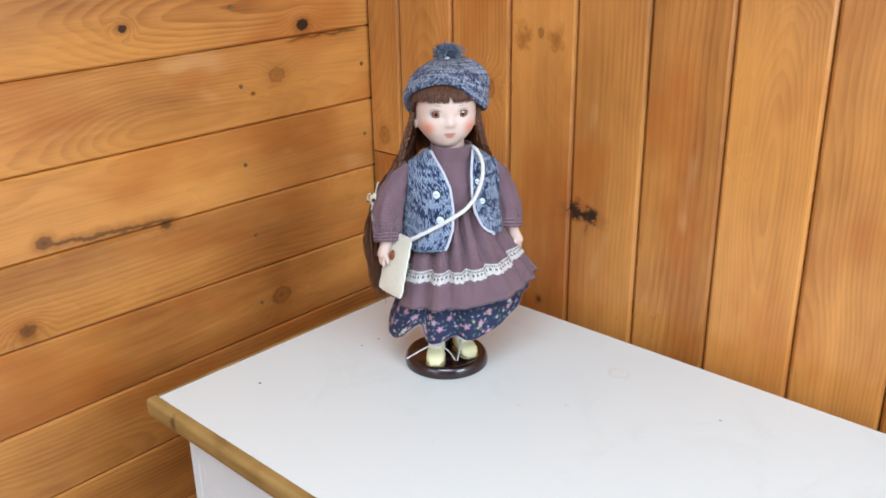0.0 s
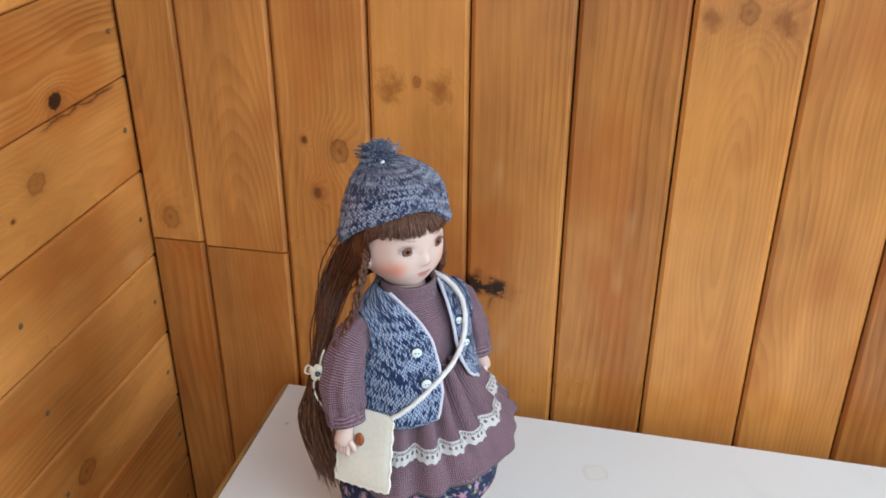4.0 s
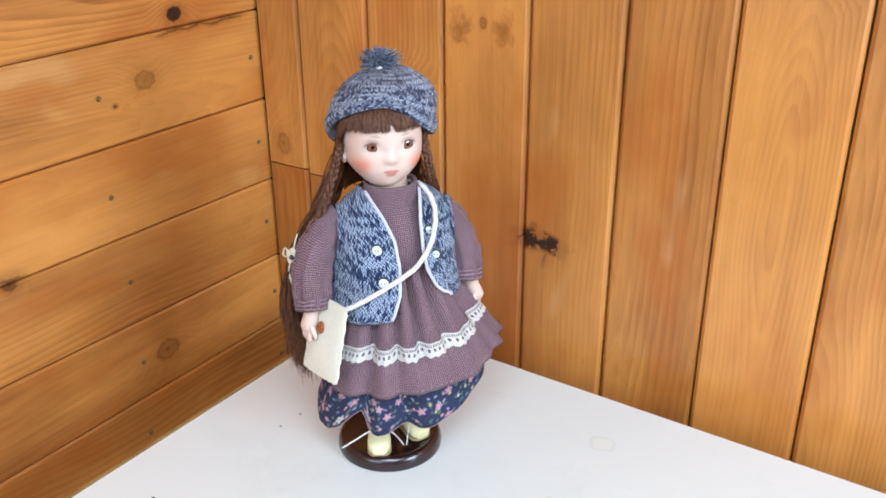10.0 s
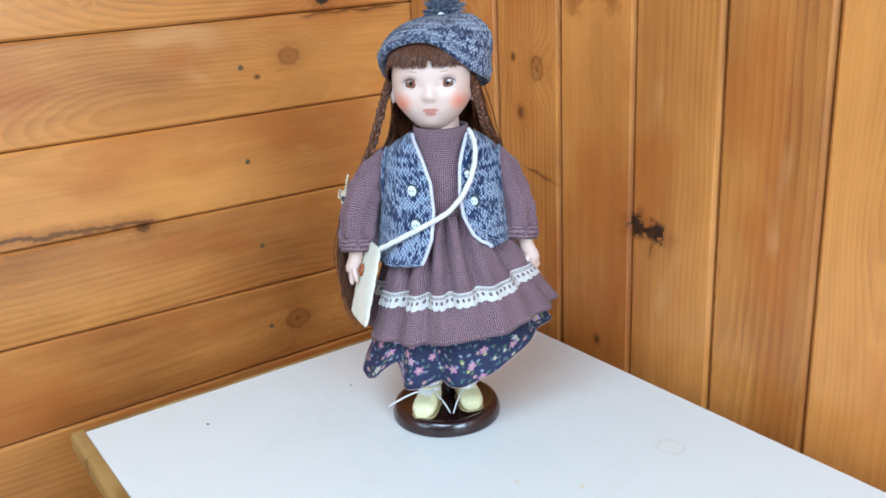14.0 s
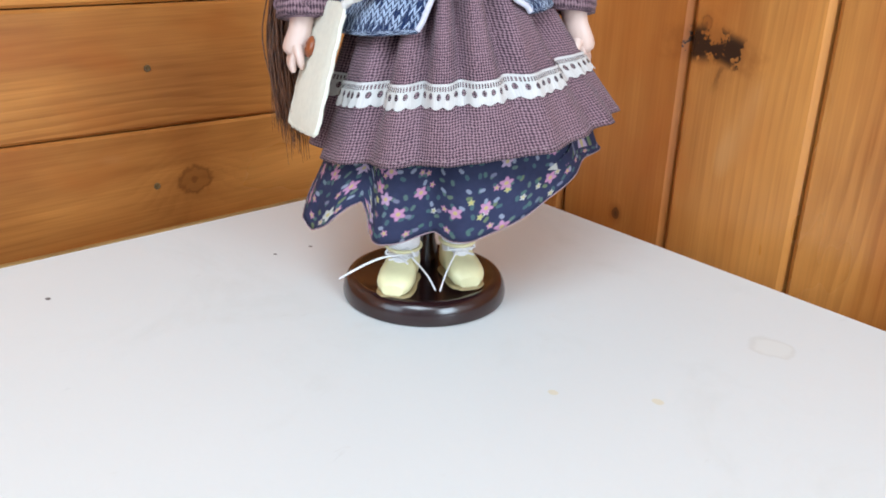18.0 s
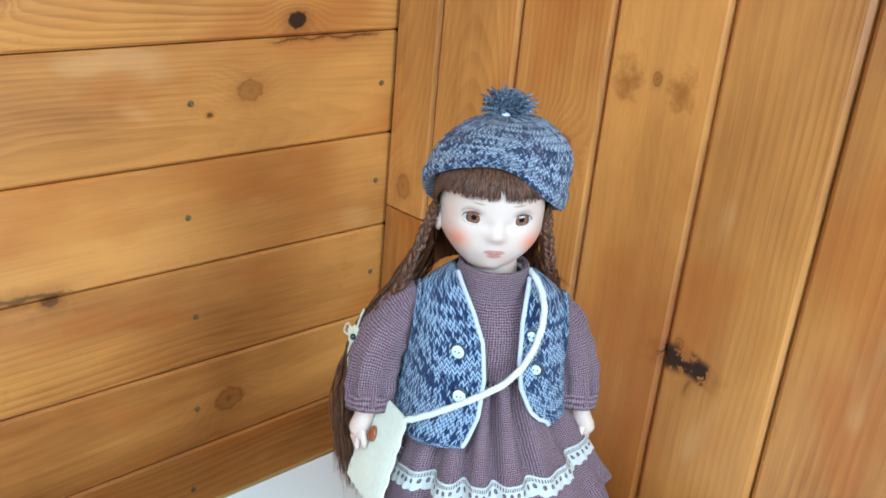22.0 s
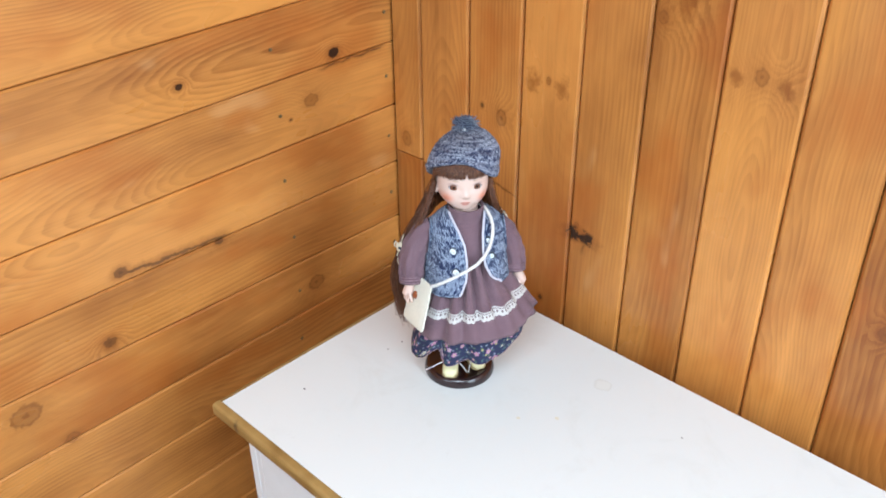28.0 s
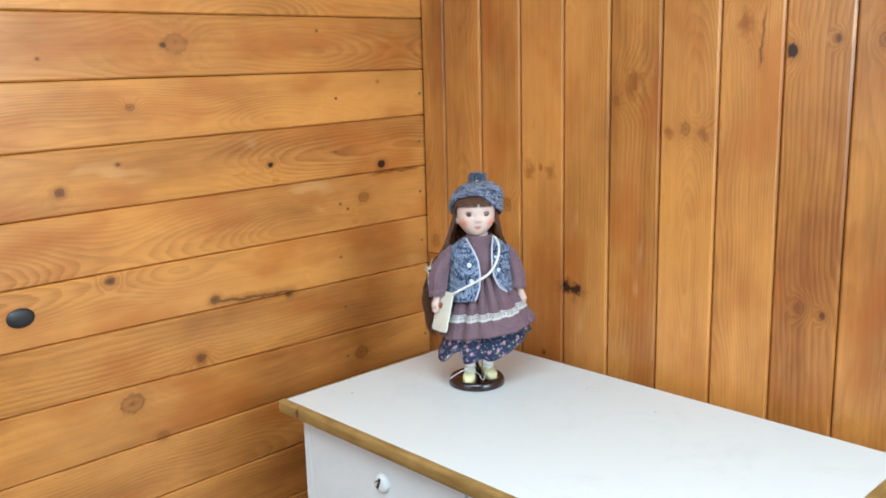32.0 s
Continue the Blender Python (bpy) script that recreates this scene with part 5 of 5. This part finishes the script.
# ---- the shoulder bag ----
BAG_FELT = plain("cream_bag_felt", (0.78, 0.75, 0.64), 0.92, 0.1, 0.05, 260.0, 0.35)
ROPE = plain("white_twisted_cord", (0.76, 0.72, 0.68), 0.9, 0.15, 0.06, 700.0, 0.4)
AMBER = plain("amber_toggle", (0.34, 0.085, 0.025), 0.3, 0.5, 0.3, 220.0, 0.2)
bag = tagged(new("shoulder_bag"), "small cream felt shoulder bag hanging from the doll", "bag")
bag.matrix_world = DOLL_AT
A, B, C_, D_ = Vector((-46, 62, 204)), Vector((-70, 13, 199)), Vector((-62, 76, 131)), Vector((-88, 21, 124))
OUT = (B - A).cross(C_ - A).normalized()
if OUT.x > 0:
    OUT = -OUT


def pouch():
    s = Shape()
    n, k = 18, 20
    front, back = [], []
    for r in range(k + 1):
        v = r / k
        f_row, b_row = [], []
        for j in range(n + 1):
            u = j / n
            p = A.lerp(B, u).lerp(C_.lerp(D_, u), v)
            swell = (max(0.0, math.sin(math.pi * u)) ** 0.5) * (max(0.0, math.sin(math.pi * min(1, v * 0.96 + 0.04))) ** 0.5)
            p = p + (C_ - A).normalized() * (0.9 * math.sin(u * 40) * v - 3.0 * (abs(u - 0.5) * 2) ** 6 * (v - 0.5)) + (B - A).normalized() * (0.9 * math.sin(v * 30) * (u - 0.5) * 2)
            f_row.append(p + OUT * (0.7 + 3.6 * swell))
            b_row.append(p - OUT * (0.7 + 2.6 * swell))
        front.append(f_row)
        back.append(b_row)
    s.grid(front, 0, False)
    s.grid(back, 0, False, flip=True)
    loop = front[0] + [row[-1] for row in front[1:]] + front[-1][::-1][1:] + [row[0] for row in front[::-1]][1:-1]
    pool = back[0] + [row[-1] for row in back[1:]] + back[-1][::-1][1:] + [row[0] for row in back[::-1]][1:-1]
    s.grid([loop, pool], 0, True, flip=True)
    # the sewn edge
    s.tube([(a + b) / 2 for a, b in zip(loop, pool)], 1.5, 0, 6)
    return s.object("pouch", [BAG_FELT])


def cord(path, turns, radius):
    s = Shape()
    line = spline(path, 160)
    for w in range(3):
        pts = []
        for i, p in enumerate(line):
            t = (line[min(i + 1, 159)] - line[max(i - 1, 0)]).normalized()
            a = t.orthogonal().normalized() if i == 0 else (a - t * a.dot(t)).normalized()
            b = t.cross(a)
            u = 2 * math.pi * (turns * i / 159 + w / 3)
            pts.append(p + radius * 0.52 * (math.cos(u) * a + math.sin(u) * b))
        s.tube(pts, radius * 0.62, 0, 6)
    return s.object("strap", [ROPE])


def toggle():
    s = Shape()
    p = A.lerp(B, 0.56).lerp(C_.lerp(D_, 0.56), 0.36) + OUT * 5.4
    u, w = (A - B).normalized(), (A - C_).normalized()
    s.ball(p, (5.2, 6.6, 5.2), 0, 16, 10, Matrix((u, w, OUT)).transposed() @ Matrix.Diagonal((1, 1, 0.5)))
    for d in (-1.6, 1.6):
        s.ball(p + w * d + OUT * 2.3, (0.9, 0.9, 0.9), 0, 8, 6)
    return s.object("toggle", [AMBER])


for ob in (pouch(), cord([(-47, 62, 204), (-37, 66.5, 210), (-22, 68.5, 218), (0, 67, 229), (20, 63, 240), (34, 58, 255), (42, 51, 272), (45, 42, 288), (43, 30, 299), (38, 16, 305), (33, 0, 304), (22, -20, 302), (6, -25, 301), (-12, -20, 297), (-26, -14, 284), (-42, -4, 262), (-60, 4, 230), (-69, 12, 200)], 46, 2.6), toggle()):
    ob.parent = bag
bag.children[2]["label"] = "oval amber-brown toggle button"

# ---- the panelling, plank by plank ----
def plank_mesh(name, length, width, thick=0.018, chamfer=0.0030):
    """A plank along x, its face towards -y, with chamfered long edges; origin in the middle of its face."""
    h = width / 2
    outline = [(-h, chamfer * 0.9), (-h + chamfer, 0.0), (h - chamfer, 0.0), (h, chamfer * 0.9), (h, thick), (-h, thick)]
    verts = [(x, y, z) for x in (-length / 2, length / 2) for z, y in outline]
    n = len(outline)
    faces = [(i, (i + 1) % n, n + (i + 1) % n, n + i) for i in range(n)] + [tuple(range(n))[::-1], tuple(range(n, 2 * n))]
    me = bpy.data.meshes.new(name)
    me.from_pydata(verts, [], faces)
    return me


def plank(mesh, parent, material, m):
    ob = new("plank", mesh)
    if not mesh.materials:
        mesh.materials.append(material)
    ob.parent = parent
    ob.matrix_parent_inverse = parent.matrix_world.inverted()
    ob.matrix_basis = m
    return ob


shift = random.Random(11)
PITCH, FIRST = 0.1182, 0.7175
UNEVEN = {0: (0.7190, 0.7145), 1: (0.8410, 0.8245), 2: (0.9585, 0.9480), 3: (1.0722, 1.0690), 4: (1.1915, 1.1940), 5: (1.3095, 1.3165)}


def west_seam(i, y):
    """The height at y of the seam under plank i; the boards were nailed up a little out of level."""
    if i < -6 or i > 14:
        return 0.001 if i < -6 else 2.399
    z0, z1 = UNEVEN.get(i, (FIRST + PITCH * i, FIRST + PITCH * i))
    return z0 + (z1 - z0) * (y - 0.40) / 0.65


def west_plank_mesh(i, y0, y1, thick=0.018, chamfer=0.0030):
    """A board along x between two seams, its face towards -y; origin in the middle of its face."""
    middle = sum(west_seam(k, y) for k in (i, i + 1) for y in (y0, y1)) / 4
    verts = []
    for x, y in ((-(y1 - y0) / 2, y0), ((y1 - y0) / 2, y1)):
        lo, hi = west_seam(i, y) - middle + 0.0008, west_seam(i + 1, y) - middle - 0.0008
        verts += [(x, d, z) for z, d in ((lo, chamfer * 0.9), (lo + chamfer, 0.0), (hi - chamfer, 0.0), (hi, chamfer * 0.9), (hi, thick), (lo, thick))]
    faces = [(k, (k + 1) % 6, 6 + (k + 1) % 6, 6 + k) for k in range(6)] + [tuple(range(6))[::-1], tuple(range(6, 12))]
    me = bpy.data.meshes.new("west_plank")
    me.from_pydata(verts, [], faces)
    return me, middle


for i in range(-7, 15):
    me, z = west_plank_mesh(i, -1.594, 1.096)
    plank(me, wall_west, PINE_WEST, pose(WEST + shift.uniform(-0.0006, 0.0006), -0.249, z, 0, 0, 90))

SEAMS = [-1.1450, -1.070, -0.954, -0.838, -0.7205, -0.605, -0.488, -0.3675, -0.2475, -0.1285, -0.0100]
while SEAMS[-1] < 1.48:
    SEAMS.append(SEAMS[-1] + 0.1185)
JOINT = 0.977
tall = {}
for i, (x0, x1) in enumerate(zip(SEAMS, SEAMS[1:])):
    w = round(x1 - x0 - 0.0024, 4)
    x = (x0 + x1) / 2
    y = NORTH + shift.uniform(-0.0008, 0.0008)
    spans = ((0.001, JOINT - 0.004 * (i == 1) - 0.0012), (JOINT - 0.004 * (i == 1) + 0.0012, 2.399)) if i < 2 else ((0.001, 2.399),)
    for z0, z1 in spans:
        key = (w, round(z1 - z0, 4))
        if key not in tall:
            tall[key] = plank_mesh("north_plank", z1 - z0, w, chamfer=0.0044)
        plank(tall[key], wall_north, PINE_NORTH, pose(x, y, (z0 + z1) / 2, 0, -90, 0))

# screws in the planks; a black disc stands in for a dark knot hole
screw_mesh = None
for y_at in (0.820, 1.078):
    for i in range(-3, 6):
        z = (west_seam(i, y_at) + west_seam(i + 1, y_at)) / 2 + shift.uniform(-0.004, 0.004)
        if screw_mesh is None:
            bm = lathe([(0, 0.0001), (0.0036, 0.0001), (0.0034, 0.0007), (0.0026, 0.0009), (0.0021, 0.0003), (0.0010, 0.0002), (0, 0.0002)], 14)
            me = bpy.data.meshes.new("screw_head")
            bm.to_mesh(me)
            bm.free()
            me.materials.append(BRASS)
            screw_mesh = me
        ob = new("screw_head", screw_mesh)
        ob.parent = wall_west
        ob.matrix_basis = pose(WEST + 0.0007, y_at + shift.uniform(-0.004, 0.004), z, 0, 90, 0)

plug = smooth(tagged(mesh_object("wall_plug", lathe([(0, 0.0), (0.024, 0.0), (0.0245, 0.002), (0.022, 0.004), (0.014, 0.0055), (0, 0.006)], 32), KNOT_HOLE), "dark oval knot hole in the pine wall, made as a black disc", "plug"), 60)
plug.matrix_world = pose(WEST + 0.0006, 0.100, 1.024, 0, 90, 0) @ Matrix.Diagonal((0.72, 1, 1, 1))
